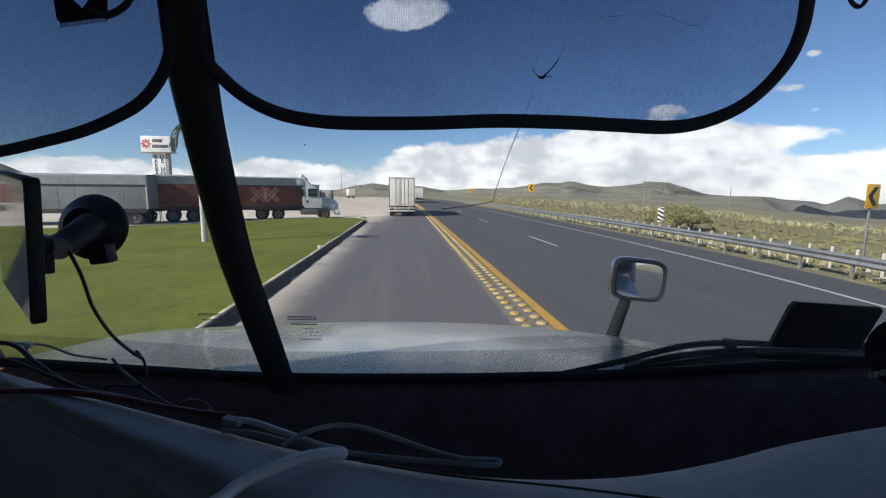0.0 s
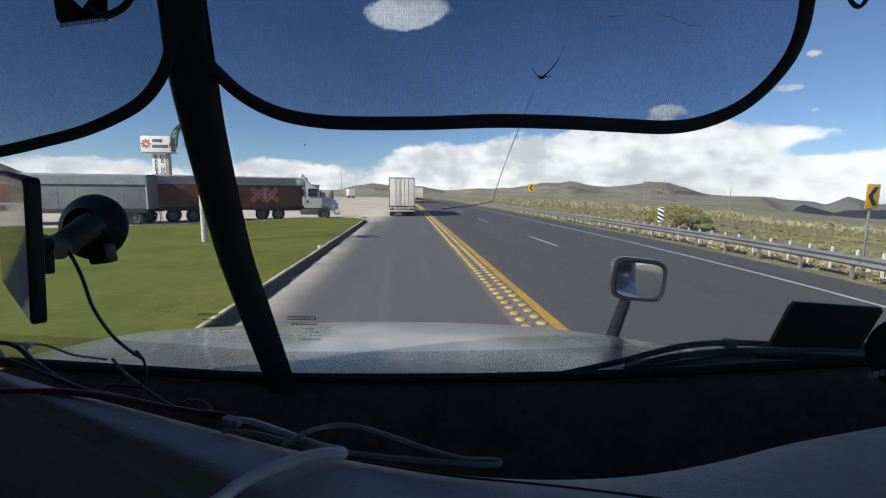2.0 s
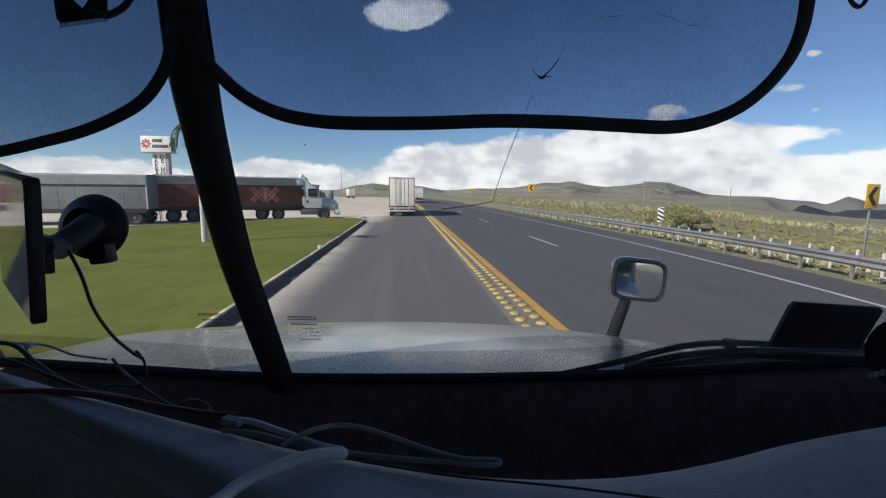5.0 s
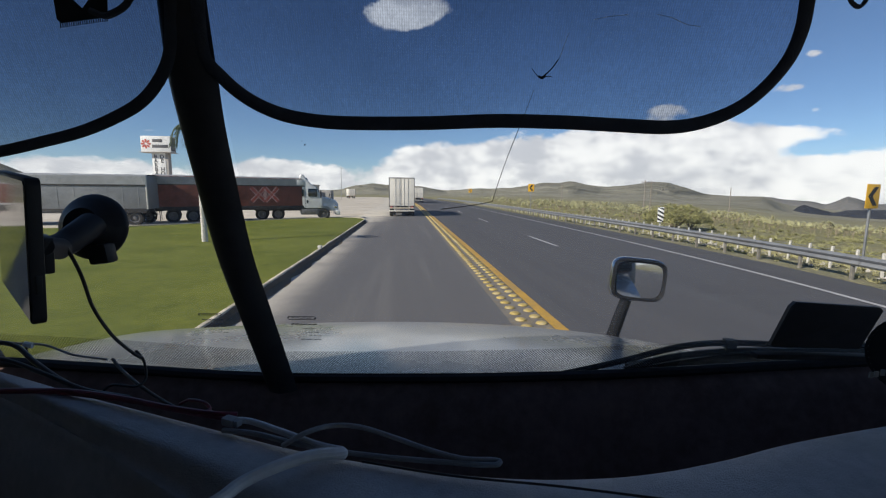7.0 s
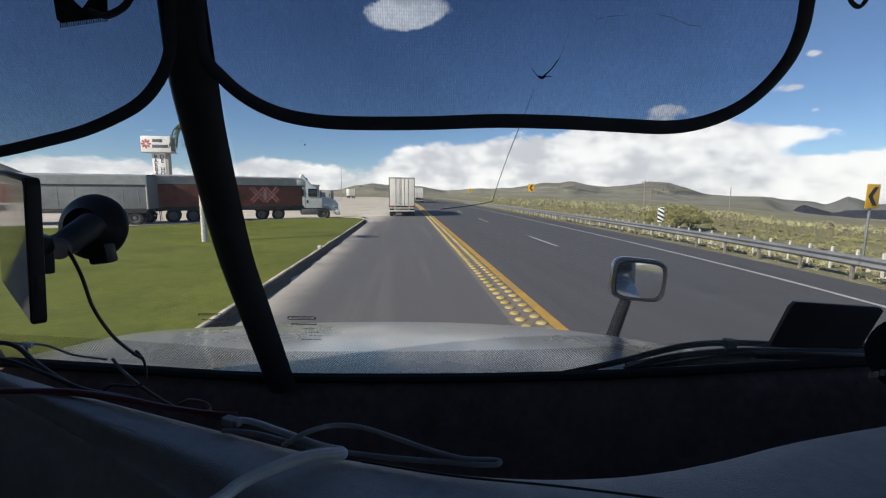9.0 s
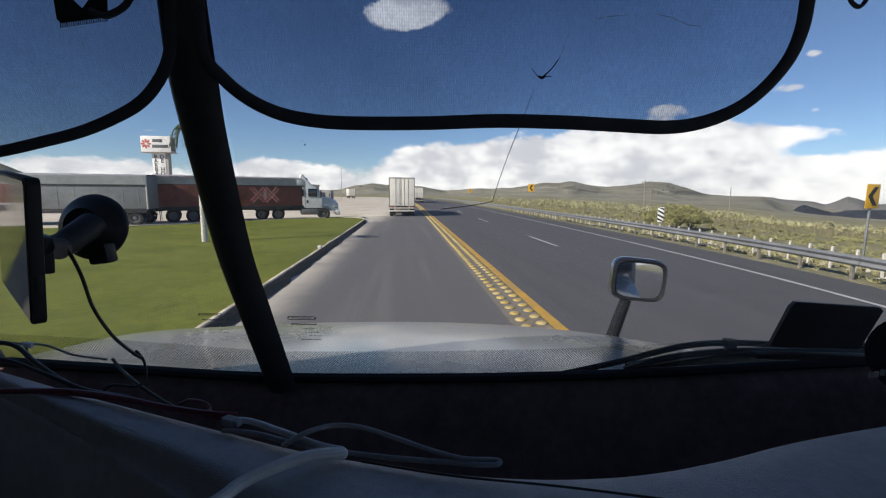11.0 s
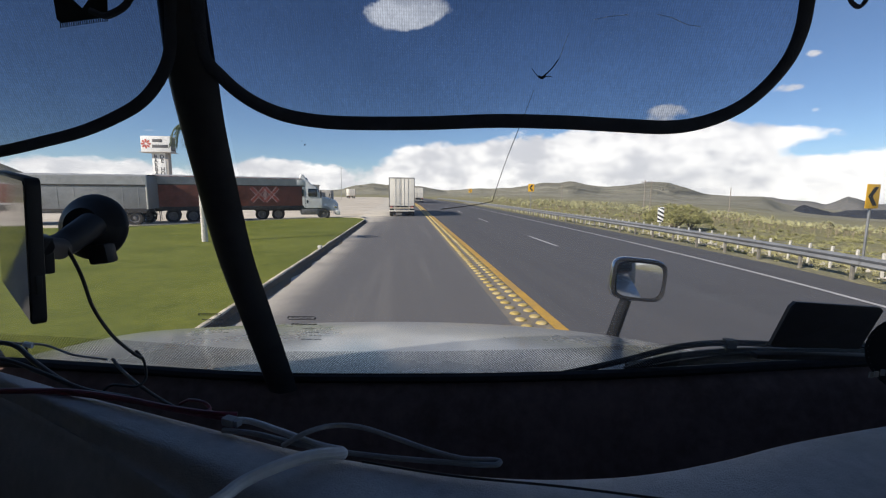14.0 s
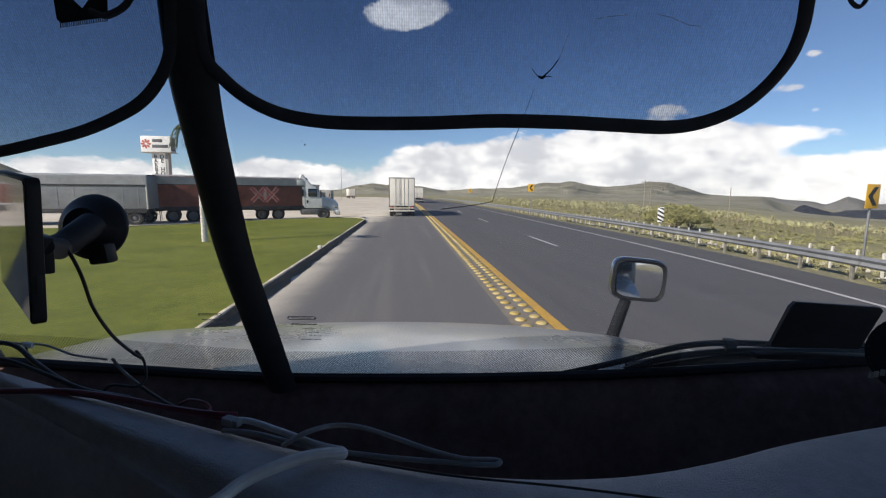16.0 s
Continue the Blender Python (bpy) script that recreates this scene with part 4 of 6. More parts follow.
def tractor(t, x0, paint, high=True, L=6.6, day=False):
    """A conventional sleeper tractor whose frame starts at x0: rear tandem, sleeper, doors, hood, front wheels."""
    part("frame_rail", boxed((x0, -0.45, 0.75), (x0 + L, 0.45, 0.98), 0.02), M_CHASSIS, t)
    axles(t, (x0 + 0.6, x0 + 1.85))
    axles(t, (x0 + L - 1.05,))
    c = x0 + 2.3
    prof = [(c, 0.95), (c, 3.0), (c + 0.05, 3.72), (c + 0.45, 3.98), (c + 1.0, 3.86), (c + 1.75, 3.35), (c + 2.35, 2.92), (c + 2.62, 2.82), (c + 3.02, 2.02), (c + 3.15, 1.95), (c + 3.12, 0.95)]
    if not high:
        prof = [(c, 0.95), (c, 2.85), (c + 0.3, 3.0), (c + 2.3, 2.95), (c + 2.62, 2.82), (c + 3.02, 2.02), (c + 3.15, 1.95), (c + 3.12, 0.95)]
    if day:
        prof = [(c + 1.3, 0.95), (c + 1.3, 3.1), (c + 1.34, 3.72), (c + 1.5, 3.84), (c + 1.7, 3.72), (c + 1.98, 3.3), (c + 2.35, 2.94), (c + 2.62, 2.82), (c + 3.02, 2.02), (c + 3.15, 1.95), (c + 3.12, 0.95)]
    bm = bmesh.new()
    slab(bm, [(x, -1.16, z) for x, z in prof], (0, 2.32, 0))
    bmesh.ops.bevel(bm, geom=[e for e in bm.edges if abs(e.verts[0].co.y - e.verts[1].co.y) < 0.01], offset=0.12, segments=3, profile=0.6, affect="EDGES")
    cab = part("cab", bm, paint, t)
    # hood: a rounded loft that narrows to the grille
    rows = []
    for i, (x, hw, zt) in enumerate(((c + 3.1, 0.98, 1.98), (c + 3.5, 0.97, 1.90), (c + 4.0, 0.93, 1.78), (c + 4.35, 0.86, 1.60), (c + 4.5, 0.78, 1.40))):
        rows.append([(x, -hw, 0.75), (x, -hw, zt - 0.35), (x, -hw * 0.86, zt - 0.08), (x, -hw * 0.4, zt), (x, hw * 0.4, zt), (x, hw * 0.86, zt - 0.08), (x, hw, zt - 0.35), (x, hw, 0.75)])
    bm = loft(bmesh.new(), rows)
    bm.faces.new([bm.verts.new(p) for p in rows[-1]])
    bmesh.ops.recalc_face_normals(bm, faces=bm.faces)
    part("hood", bm, paint, t)
    part("grille", boxed((c + 4.5, -0.5, 0.80), (c + 4.53, 0.5, 1.32), 0.01), M_CHROME, t)
    part("bumper", boxed((c + 4.25, -1.15, 0.38), (c + 4.62, 1.15, 0.78), 0.08), paint, t)
    for s in (-1, 1):
        # fender arch over the front wheel
        wx = x0 + L - 1.05
        rows = [[(wx + 0.66 * math.cos(a), s * yy, 0.5 + 0.66 * math.sin(a)) for yy in (0.88, 1.0, 1.24)] for a in np.linspace(-0.1, math.pi + 0.1, 13)]
        bm = loft(bmesh.new(), rows)
        bmesh.ops.solidify(bm, geom=bm.faces, thickness=0.04)
        part("fender", bm, paint, t)
        part("headlamp", boxed((c + 4.15, s * 0.9 - 0.12, 1.0), (c + 4.42, s * 0.9 + 0.12, 1.25), 0.05), M_CHROME, t)
        y = s * 1.165
        part("side_window", boxed((c + 1.98, y - 0.01, 1.95), (c + 2.72, y + 0.012, 2.62), 0.06), M_DARKGLASS, cab)
        if day:
            part("sleeper_window", boxed((c + 1.46, y - 0.01, 1.98), (c + 1.64, y + 0.012, 2.55), 0.05), M_DARKGLASS, cab)
        else:
            part("sleeper_window", boxed((c + 0.62, y - 0.01, 1.98), (c + 0.95, y + 0.012, 2.55), 0.06), M_DARKGLASS, cab)
        part("door_seam", boxed((c + 1.72, y - 0.004, 1.0), (c + 1.74, y + 0.004, 2.75)), M_CHASSIS, cab)
        part("door_handle", boxed((c + 1.84, y - 0.01, 1.40), (c + 1.98, y + 0.03, 1.66), 0.01), M_BLACK, cab)
        if not day:
            part("vent", boxed((c + 0.62, y - 0.01, 1.22), (c + 0.95, y + 0.012, 1.34), 0.01), M_CHASSIS, cab)
        part("step_tank", boxed((c + (1.35 if day else 0.5), s * 0.92 - 0.28, 0.42), (c + 2.9, s * 0.92 + 0.28, 0.92), 0.12), M_TANK, t)
        if not day:
            part("exhaust_stack", cyl(bmesh.new(), (c - 0.14, s * 0.95, 0.9), (c - 0.14, s * 0.95, 3.8), 0.09, seg=12), M_CHASSIS, t)
        part("mirror", boxed((c + 2.95, s * 1.42 - 0.1, 1.85), (c + 3.05, s * 1.42 + 0.1, 2.5), 0.03), M_BLACK, cab)
        part("mirror_arm", tube(bmesh.new(), [Vector((c + 2.8, s * 1.15, 2.3)), Vector((c + 3.0, s * 1.42, 2.2))], 0.02, 6), M_BLACK, cab)
        part("hood_mirror", boxed((c + 3.9, s * 1.05 - 0.08, 1.98), (c + 3.98, s * 1.05 + 0.08, 2.22), 0.03), M_BLACK, t)
        part("hood_mirror_arm", tube(bmesh.new(), [Vector((c + 3.75, s * 0.95, 1.65)), Vector((c + 3.94, s * 1.05, 2.0))], 0.018, 6), M_BLACK, t)
    # windscreen: two panes on the sloping front
    for s in (-1, 1):
        a, b = Vector((c + 2.66, 0, 2.74)), Vector((c + 3.0, 0, 2.10))
        n = Vector((b.z - a.z, 0, a.x - b.x)).normalized() * -0.012
        bm = slab(bmesh.new(), [a + Vector((0, s * 0.04, 0)) + n * 0.2, a + Vector((0, s * 0.98, 0)) + n * 0.2, b + Vector((0, s * 1.06, 0)) + n * 0.2, b + Vector((0, s * 0.04, 0)) + n * 0.2], n * 2)
        part("windscreen_pane", bm, M_DARKGLASS, cab, smooth=False)
    return c


def at_pose(x, y, heading, z=0.0):
    """The pose of a vehicle whose rear frame point stands at x, y; heading in degrees from +x."""
    return Matrix.Translation((x, y, z)) @ Matrix.Rotation(radians(heading), 4, "Z")


# the truck that turns out of the yard: white tractor, red trailer under a grey tarpaulin
TA = thing("parked_truck", "white tractor unit coupled to a rusty red trailer", "truck", at=at_pose(-15.85, 36.2, 20, 0.02))
tractor(TA, 0.0, M_TRUCKWHITE, day=True)
TR = thing("red_trailer", "rusty red steel trailer under a grey tarpaulin", "trailer", at=at_pose(-21.55, 32.3, 30, 0.02))
box_trailer(TR, 0.0, 10.9, M_RUST, 3.45, 1.15, roof=M_TARP, ribs=0)
# faded badge on its side: two crosses that meet in a diamond
for cx in (7.0, 8.0):
    bm = bmesh.new()
    for sg in (-1, 1):
        p, q = Vector((cx - 0.5, -1.285, 2.1 - sg * 0.55)), Vector((cx + 0.5, -1.285, 2.1 + sg * 0.55))
        d = (q - p).normalized()
        u = Vector((-d.z, 0, d.x)) * 0.15
        off = -0.003 if sg > 0 else -0.0045
        part("cross_stroke", slab(bmesh.new(), [p - u * 0.64, q - u * 0.64, q + u * 0.64, p + u * 0.64], (0, off, 0)), M_CROSS, TR, "brighter red stroke of a painted cross", smooth=False)
        for e in (-1, 1):
            slab(bm, [p + u * e * 0.7, q + u * e * 0.7, q + u * e, p + u * e], (0, off * 2, 0))
    part("painted_cross", bm, M_PINK, TR, "faded pale outline of a cross", smooth=False)
part("diamond", slab(bmesh.new(), [(7.5, -1.296, 1.82), (7.68, -1.296, 2.1), (7.5, -1.296, 2.38), (7.32, -1.296, 2.1)], (0, -0.003, 0)), M_PINK, TR, "pale painted diamond", smooth=False)
part("reflective_plate", boxed((10.0, -1.335, 2.9), (10.6, -1.318, 3.35), 0.004), M_SIGNWHITE, TR, "small white plate")
part("tarp_rail", boxed((0.0, -1.315, 2.78), (10.9, -1.307, 2.85), 0.003), M_CHASSIS, TR, "dark roller rail under the tarpaulin")
axles(TR, (1.1, 2.4))
part("landing_leg", boxed((5.6, -0.7, 0.1), (5.72, -0.58, 1.0), 0.01), M_CHASSIS, TR)
part("landing_leg", boxed((5.6, 0.58, 0.1), (5.72, 0.7, 1.0), 0.01), M_CHASSIS, TR)
TS = thing("silver_trailer", "silver slatted trailer coupled behind the red one", "trailer", at=at_pose(-33.1, 27.4, 14, 0.02))
box_trailer(TS, 0.0, 13.0, M_SLAT, 3.35, 1.1, roof=M_TARP, ribs=14)
axles(TS, (1.2, 2.5, 10.9, 12.2))
part("tarp_rail", boxed((0.0, -1.318, 2.66), (13.0, -1.307, 2.75), 0.003), M_CHASSIS, TS, "dark roller rail under the tarpaulin")
part("front_edge", boxed((13.0, -1.29, 1.1), (13.06, -1.15, 3.3), 0.01), M_TRAILER, TS, "white front corner post")

# the lorry ahead
TL = thing("lead_lorry", "dusty white box lorry with closed rear doors", "lorry", at=at_pose(-4.1, 43.0, 95.0))
box_trailer(TL, 0.0, 9.0, M_TRAILER, 3.85, 1.0)
axles(TL, (0.9, 2.1))
tractor(TL, 7.2, M_TRUCKWHITE, high=False)
part("underride_board", boxed((-0.10, -1.2, 0.78), (-0.04, 1.2, 0.90), 0.01), M_KERB, TL)

# white trailers standing far off in the yard
for x, y, hd, L in ((-35.0, 166, 108, 9.0), (-6.0, 104, 96, 12.0)):
    t = thing("white_trailer", "white box trailer standing beside the road", "trailer", group="far white trailers", at=at_pose(x, y, hd, 0.03))
    box_trailer(t, 0, L, M_TRAILER, 3.7, 1.1)
    axles(t, (1.0, 2.3, L - 1.2))
TW = thing("yard_truck", "white sleeper tractor with a plain white trailer", "truck", at=at_pose(-92, 88, 5, 0.03))
tractor(TW, 9.5, M_TRUCKWHITE)
box_trailer(TW, -1.5, 11.4, M_TRAILER, 3.9, 1.1)
axles(TW, (0, 1.3))


# ---------------------------------------------------------------- yard buildings
def tower_sign():
    t = thing("tower_sign", "tall white roadside sign tower with lettered shaft", "sign tower", at=Matrix.Translation((-74.6, 115.0, 0.02)) @ Matrix.Rotation(radians(6), 4, "Z") @ Matrix.Scale(1.5, 4))
    part("shaft", boxed((-1.1, -0.55, -0.3), (1.1, 0.55, 8.3), 0.03), M_SIGNWHITE, t)
    part("shaft_edge", boxed((1.1, -0.5, -0.3), (1.55, 0.5, 8.3), 0.02), M_BLOCK, t)
    part("base", boxed((-1.5, -1.0, -0.3), (1.8, 1.0, 0.6), 0.05), M_BLOCK, t)
    b = part("sign_box", boxed((-2.6, -0.9, 8.3), (2.25, 0.9, 11.0), 0.05), M_SIGNWHITE, t)
    # dark panel puts the shade of the sign's right side into paint
    part("side_panel", boxed((2.255, -0.75, 8.5), (2.28, 0.75, 10.8), 0.005), M_SIGNGREY, b)
    part("catwalk", boxed((-2.8, -1.25, 8.18), (2.45, 1.2, 8.28), 0.02), M_BLOCK, t)
    for k in range(8):
        a = k * math.pi / 4
        c = Vector((-1.75 + 0.5 * math.cos(a), -0.93, 9.65 + 0.5 * math.sin(a)))
        bm = bmesh.new()
        u, v = Vector((math.cos(a), 0, math.sin(a))), Vector((-math.sin(a), 0, math.cos(a)))
        slab(bm, [c - u * 0.36, c + v * 0.17, c + u * 0.30 + v * 0.12, c + u * 0.30 - v * 0.12, c - v * 0.17], (0, 0.02, 0))
        part("petal", bm, M_SIGNRED, b, smooth=False)
    for x0, x1, z in ((-0.65, 0.95, 9.95), (-0.75, 1.85, 9.0)):
        part("name_bar", boxed((x0, -0.93, z), (x1, -0.90, z + 0.52), 0.01), M_SIGNGREY, b, "dark grey bar of a name")
    m = Matrix.Rotation(radians(90), 4, "X")
    lettering("letters", "B\nA\nR\nB\nA\nC\nO\nA", 0.92, M_SIGNGREY, t, Matrix.Translation((-0.5, -0.56, 7.2)) @ m, "dark upright letters")
    lettering("letters", "D\nE\n \nH\nO\nY\nO", 0.92, M_SIGNGREY, t, Matrix.Translation((0.55, -0.56, 7.2)) @ m, "dark upright letters")


tower_sign()


def house():
    """Low flat-roofed cream building with a tiled porch."""
    t = thing("roadside_building", "low cream stucco building with a terracotta porch", "building", at=Matrix.Translation((-60.0, 121.0, 0)) @ Matrix.Rotation(radians(-4), 4, "Z"))
    wall = part("wall", boxed((0, 0, -0.3), (17, 9, 3.9), 0.02), M_STUCCO, t)
    part("parapet", boxed((-0.12, -0.12, 3.9), (17.12, 9.12, 4.25), 0.03), M_TERRA, t)
    part("roof_tank_box", boxed((9, 4, 4.25), (12, 7, 5.3), 0.04), M_STUCCO, t)
    part("roof_slab", boxed((8.8, 3.8, 5.3), (12.2, 7.2, 5.5), 0.03), M_TERRA, t)
    for x in (2.0, 11.5, 14.4):
        w = part("window", boxed((x, -0.03, 1.2), (x + 1.5, 0.03, 2.5), 0.01), M_DARKGLASS, t)
        for a, b in (((x - 0.08, 1.1), (x + 1.58, 1.2)), ((x - 0.08, 2.5), (x + 1.58, 2.6)), ((x - 0.08, 1.2), (x, 2.5)), ((x + 1.5, 1.2), (x + 1.58, 2.5)), ((x + 0.71, 1.2), (x + 0.79, 2.5))):
            part("frame", boxed((a[0], -0.07, a[1]), (b[0], -0.032, b[1])), M_POST, w)
    part("door", boxed((6.6, -0.05, 0), (7.8, 0.02, 2.3), 0.01), M_TERRA, t)
    bm = bmesh.new()
    slab(bm, [(4.9, -2.2, 2.7), (9.5, -2.2, 2.7), (9.0, 0, 3.6), (5.4, 0, 3.6)], (0, 0, 0.14))
    part("porch_roof", bm, M_TERRA, t, smooth=False)
    for x in (5.2, 9.1):
        part("porch_column", boxed((x - 0.16, -2.1, -0.2), (x + 0.16, -1.78, 2.72), 0.02), M_STUCCO, t)
    part("antenna", cyl(bmesh.new(), (3, 6, 4.2), (3, 6, 6.0), 0.03, seg=6), M_ZINC, t)
    t2 = thing("annex", "pale boxy outbuilding with a dark doorway", "building", at=Matrix.Translation((-43.0, 121.0, 0)) @ Matrix.Rotation(radians(-4), 4, "Z"))
    part("wall", boxed((0, 0, -0.3), (6.0, 7, 4.3), 0.02), M_STUCCO, t2)
    part("roof", boxed((-0.2, -0.2, 4.3), (6.2, 7.2, 4.5), 0.03), M_BLOCK, t2)
    part("door", boxed((2.2, -0.04, 0), (3.6, 0.02, 3.2), 0.01), M_TRUCKWHITE, t2)
    part("window", boxed((0.5, -0.04, 1.5), (1.5, 0.02, 2.5), 0.01), M_DARKGLASS, t2)
    # bare block compound wall of separate lengths
    t3 = thing("block_wall", "bare grey concrete block compound wall", "wall", at=Matrix.Translation((-43.5, 126.0, 0)) @ Matrix.Rotation(radians(2), 4, "Z"))
    part("wall", boxed((0, 0, -0.3), (9.0, 0.25, 2.3), 0.01), M_BLOCK, t3)
    part("wall", boxed((0, 0.26, -0.3), (0.25, 16, 2.3), 0.01), M_BLOCK, t3)
    part("wall", boxed((3.6, 5.0, -0.3), (9.5, 9.0, 2.9), 0.02), M_BLOCK, t3)
    t4 = thing("block_shed", "grey block shed beyond the sign tower", "shed", at=Matrix.Translation((-112, 136, 0)) @ Matrix.Rotation(radians(14), 4, "Z"))
    part("wall", boxed((0, 0, -0.3), (14, 7, 3.4), 0.02), M_BLOCK, t4)
    part("roof", boxed((-0.2, -0.2, 3.4), (14.2, 7.2, 3.6), 0.02), M_TERRA, t4)
    mast = thing("radio_mast", "thin steel radio mast behind the yard", "mast", at=(-31.0, 132.0, 0))
    part("pole", cyl(bmesh.new(), (0, 0, -0.3), (0, 0, 10.5), 0.09, 0.05, 8), M_ZINC, mast)
    part("crossbar", boxed((-0.5, -0.03, 9.6), (0.5, 0.03, 9.68)), M_ZINC, mast)


house()


# ---------------------------------------------------------------- the cab
OUTSIDE = set(scene.objects)
CAB = thing("truck_cab", "dark truck cab with split windscreen and grained dashboard", "truck", at=(0, 0.3, 0.9))
W_K = 0.4053


def cab_part(name, bm, material, label="", parent=None, smooth=True):
    return part(name, bm, material, parent or CAB, label, world=True, smooth=smooth)


# windscreen panes, dot bands, seals
FOOT_L = [(-0.87, 0.736, 2.042), (-0.794, 0.739, 2.035), (-0.543, 0.743, 2.024), (-0.312, 0.75, 2.008)]
FOOT_R = [(-0.296, 0.751, 2.006), (-0.018, 0.748, 2.013), (0.209, 0.743, 2.025), (0.371, 0.738, 2.038), (0.569, 0.731, 2.055), (0.788, 0.722, 2.077), (1.092, 0.708, 2.111)]
TOP_L = [(-0.63, 0.498, 2.63), (-0.474, 0.497, 2.633), (-0.366, 0.496, 2.634), (-0.312, 0.496, 2.635)]
TOP_R = [(-0.279, 0.496, 2.636), (-0.092, 0.494, 2.639), (0.063, 0.493, 2.642), (0.198, 0.492, 2.644), (0.322, 0.491, 2.646), (0.455, 0.491, 2.648), (0.649, 0.489, 2.652)]


def pane(lo, hi):
    bm = bmesh.new()
    loft(bm, [[Vector(p) for p in lo], [Vector(p) for p in hi]])
    o = cab_part("windscreen_pane", bm, M_GLASS, "clear windscreen glass with a chip and cracks", smooth=False)
    o.visible_shadow = False
    return o


PANE_L, PANE_R = pane(FOOT_L, TOP_L), pane(FOOT_R, TOP_R)


def frit(line, rise, parent, name):
    up = Vector((0, -W_K, 1)).normalized()
    bm = bmesh.new()
    a = [Vector(p) + Vector((0, -0.006, 0)) for p in line]
    z0 = min(p.z for p in a)
    loft(bm, [a, [p + up * rise for p in a]])
    me = bpy.data.meshes.new(name)
    org = Vector((a[0].x, a[0].y, z0))
    bmesh.ops.translate(bm, vec=-org, verts=bm.verts)
    bm.to_mesh(me)
    bm.free()
    me.materials.append(M_FRIT)
    o = new(name, me)
    o.parent = parent
    o.location = org - Vector(CAB.location)
    o.visible_shadow = False
    return o


frit(FOOT_L, 0.058, PANE_L, "dot_band")
frit(FOOT_R[:4] + [(0.425, 0.736, 2.043)], 0.058, PANE_R, "dot_band")

# centre post, in two layers: trim and outer seal
left = smooth_line([(-0.313, 0.742, 1.979), (-0.317, 0.723, 2.025), (-0.329, 0.673, 2.148), (-0.338, 0.63, 2.255), (-0.337, 0.569, 2.405), (-0.335, 0.543, 2.469), (-0.33, 0.526, 2.512), (-0.323, 0.51, 2.552), (-0.317, 0.498, 2.581)], 4)
right = smooth_line([(-0.259, 0.741, 1.98), (-0.263, 0.723, 2.026), (-0.274, 0.673, 2.149), (-0.283, 0.63, 2.256), (-0.28, 0.569, 2.406), (-0.275, 0.543, 2.47), (-0.271, 0.525, 2.513), (-0.267, 0.509, 2.553), (-0.263, 0.497, 2.582)], 4)
rows = []
for a, b in zip(left, right):
    rows.append([a + Vector((0.010, 0.03, 0)), a, a.lerp(b, 0.15) + Vector((0, -0.010, 0)), a.lerp(b, 0.5) + Vector((0, -0.016, 0)), a.lerp(b, 0.85) + Vector((0, -0.010, 0)), b, b + Vector((-0.022, 0.03, 0))])
bm = loft(bmesh.new(), rows)
bmesh.ops.recalc_face_normals(bm, faces=bm.faces)
cab_part("centre_post", bm, M_POSTTRIM, "black padded windscreen centre post")

# black seal along the windscreen's foot and the cowl below it
seal = [(-0.88, 0.742, 2.027), (-0.801, 0.744, 2.022), (-0.549, 0.75, 2.008), (-0.323, 0.755, 1.997), (-0.018, 0.753, 2.002), (0.211, 0.748, 2.013), (0.375, 0.743, 2.025), (0.574, 0.736, 2.044), (0.795, 0.727, 2.065), (1.102, 0.713, 2.1)]
cab_part("windscreen_seal", cord(seal, 0.011, 6, 8, flat=0.8), M_GASKET, "black rubber windscreen seal")
far = smooth_line(seal, 6)
bm = bmesh.new()
loft(bm, [[p + Vector((0, 0.0, -0.004)) for p in far], [p + Vector((0, -0.03, -0.035)) for p in far], [p + Vector((0, -0.05, -0.12)) for p in far], [p + Vector((0, -0.12, -0.20)) for p in far], [p + Vector((0, -0.60, -0.21)) for p in far]])
bmesh.ops.recalc_face_normals(bm, faces=bm.faces)
cab_part("defroster_well", bm, M_WELL, "deep black defroster well under the glass")

# dashboard pad: rounded far edge, flat top, slope towards the seats
edge = [(-0.9, 0.655, 2.085), (-0.818, 0.632, 2.085), (-0.627, 0.581, 2.082), (-0.457, 0.522, 2.08), (-0.238, 0.448, 2.08), (-0.101, 0.405, 2.08), (0.058, 0.382, 2.08), (0.183, 0.389, 2.08), (0.294, 0.417, 2.08), (0.403, 0.454, 2.08), (0.553, 0.495, 2.08), (0.794, 0.553, 2.08), (1.174, 0.637, 2.08)]
crest = [(-0.9, 0.649, 2.088), (-0.733, 0.59, 2.088), (-0.581, 0.537, 2.088), (-0.482, 0.49, 2.088), (-0.348, 0.427, 2.088), (-0.242, 0.381, 2.088), (-0.126, 0.318, 2.088), (-0.03, 0.27, 2.085), (0.1, 0.255, 2.083), (0.248, 0.273, 2.083), (0.356, 0.29, 2.083), (0.532, 0.322, 2.083), (0.803, 0.362, 2.083)]
roll = [(-0.9, 0.651), (-0.803, 0.617), (-0.613, 0.543), (-0.524, 0.506), (-0.376, 0.43), (-0.254, 0.363), (-0.141, 0.297), (-0.05, 0.25), (0.09, 0.235), (0.25, 0.25), (0.36, 0.265), (0.54, 0.30), (0.81, 0.34)]
foot = [(-0.91, 0.662), (-0.883, 0.651), (-0.679, 0.566), (-0.56, 0.511), (-0.41, 0.438), (-0.299, 0.38), (-0.169, 0.308), (-0.07, 0.245), (0.09, 0.22), (0.25, 0.235), (0.36, 0.25), (0.54, 0.285), (0.82, 0.325)]
e, c = [p + Vector((0, 0, -0.005)) for p in smooth_line(edge, 6)], smooth_line(crest, 6)
c2, c3 = smooth_line([(x, y, 2.067) for x, y in roll], 6), smooth_line([(x, y, 2.042) for x, y in foot], 6)
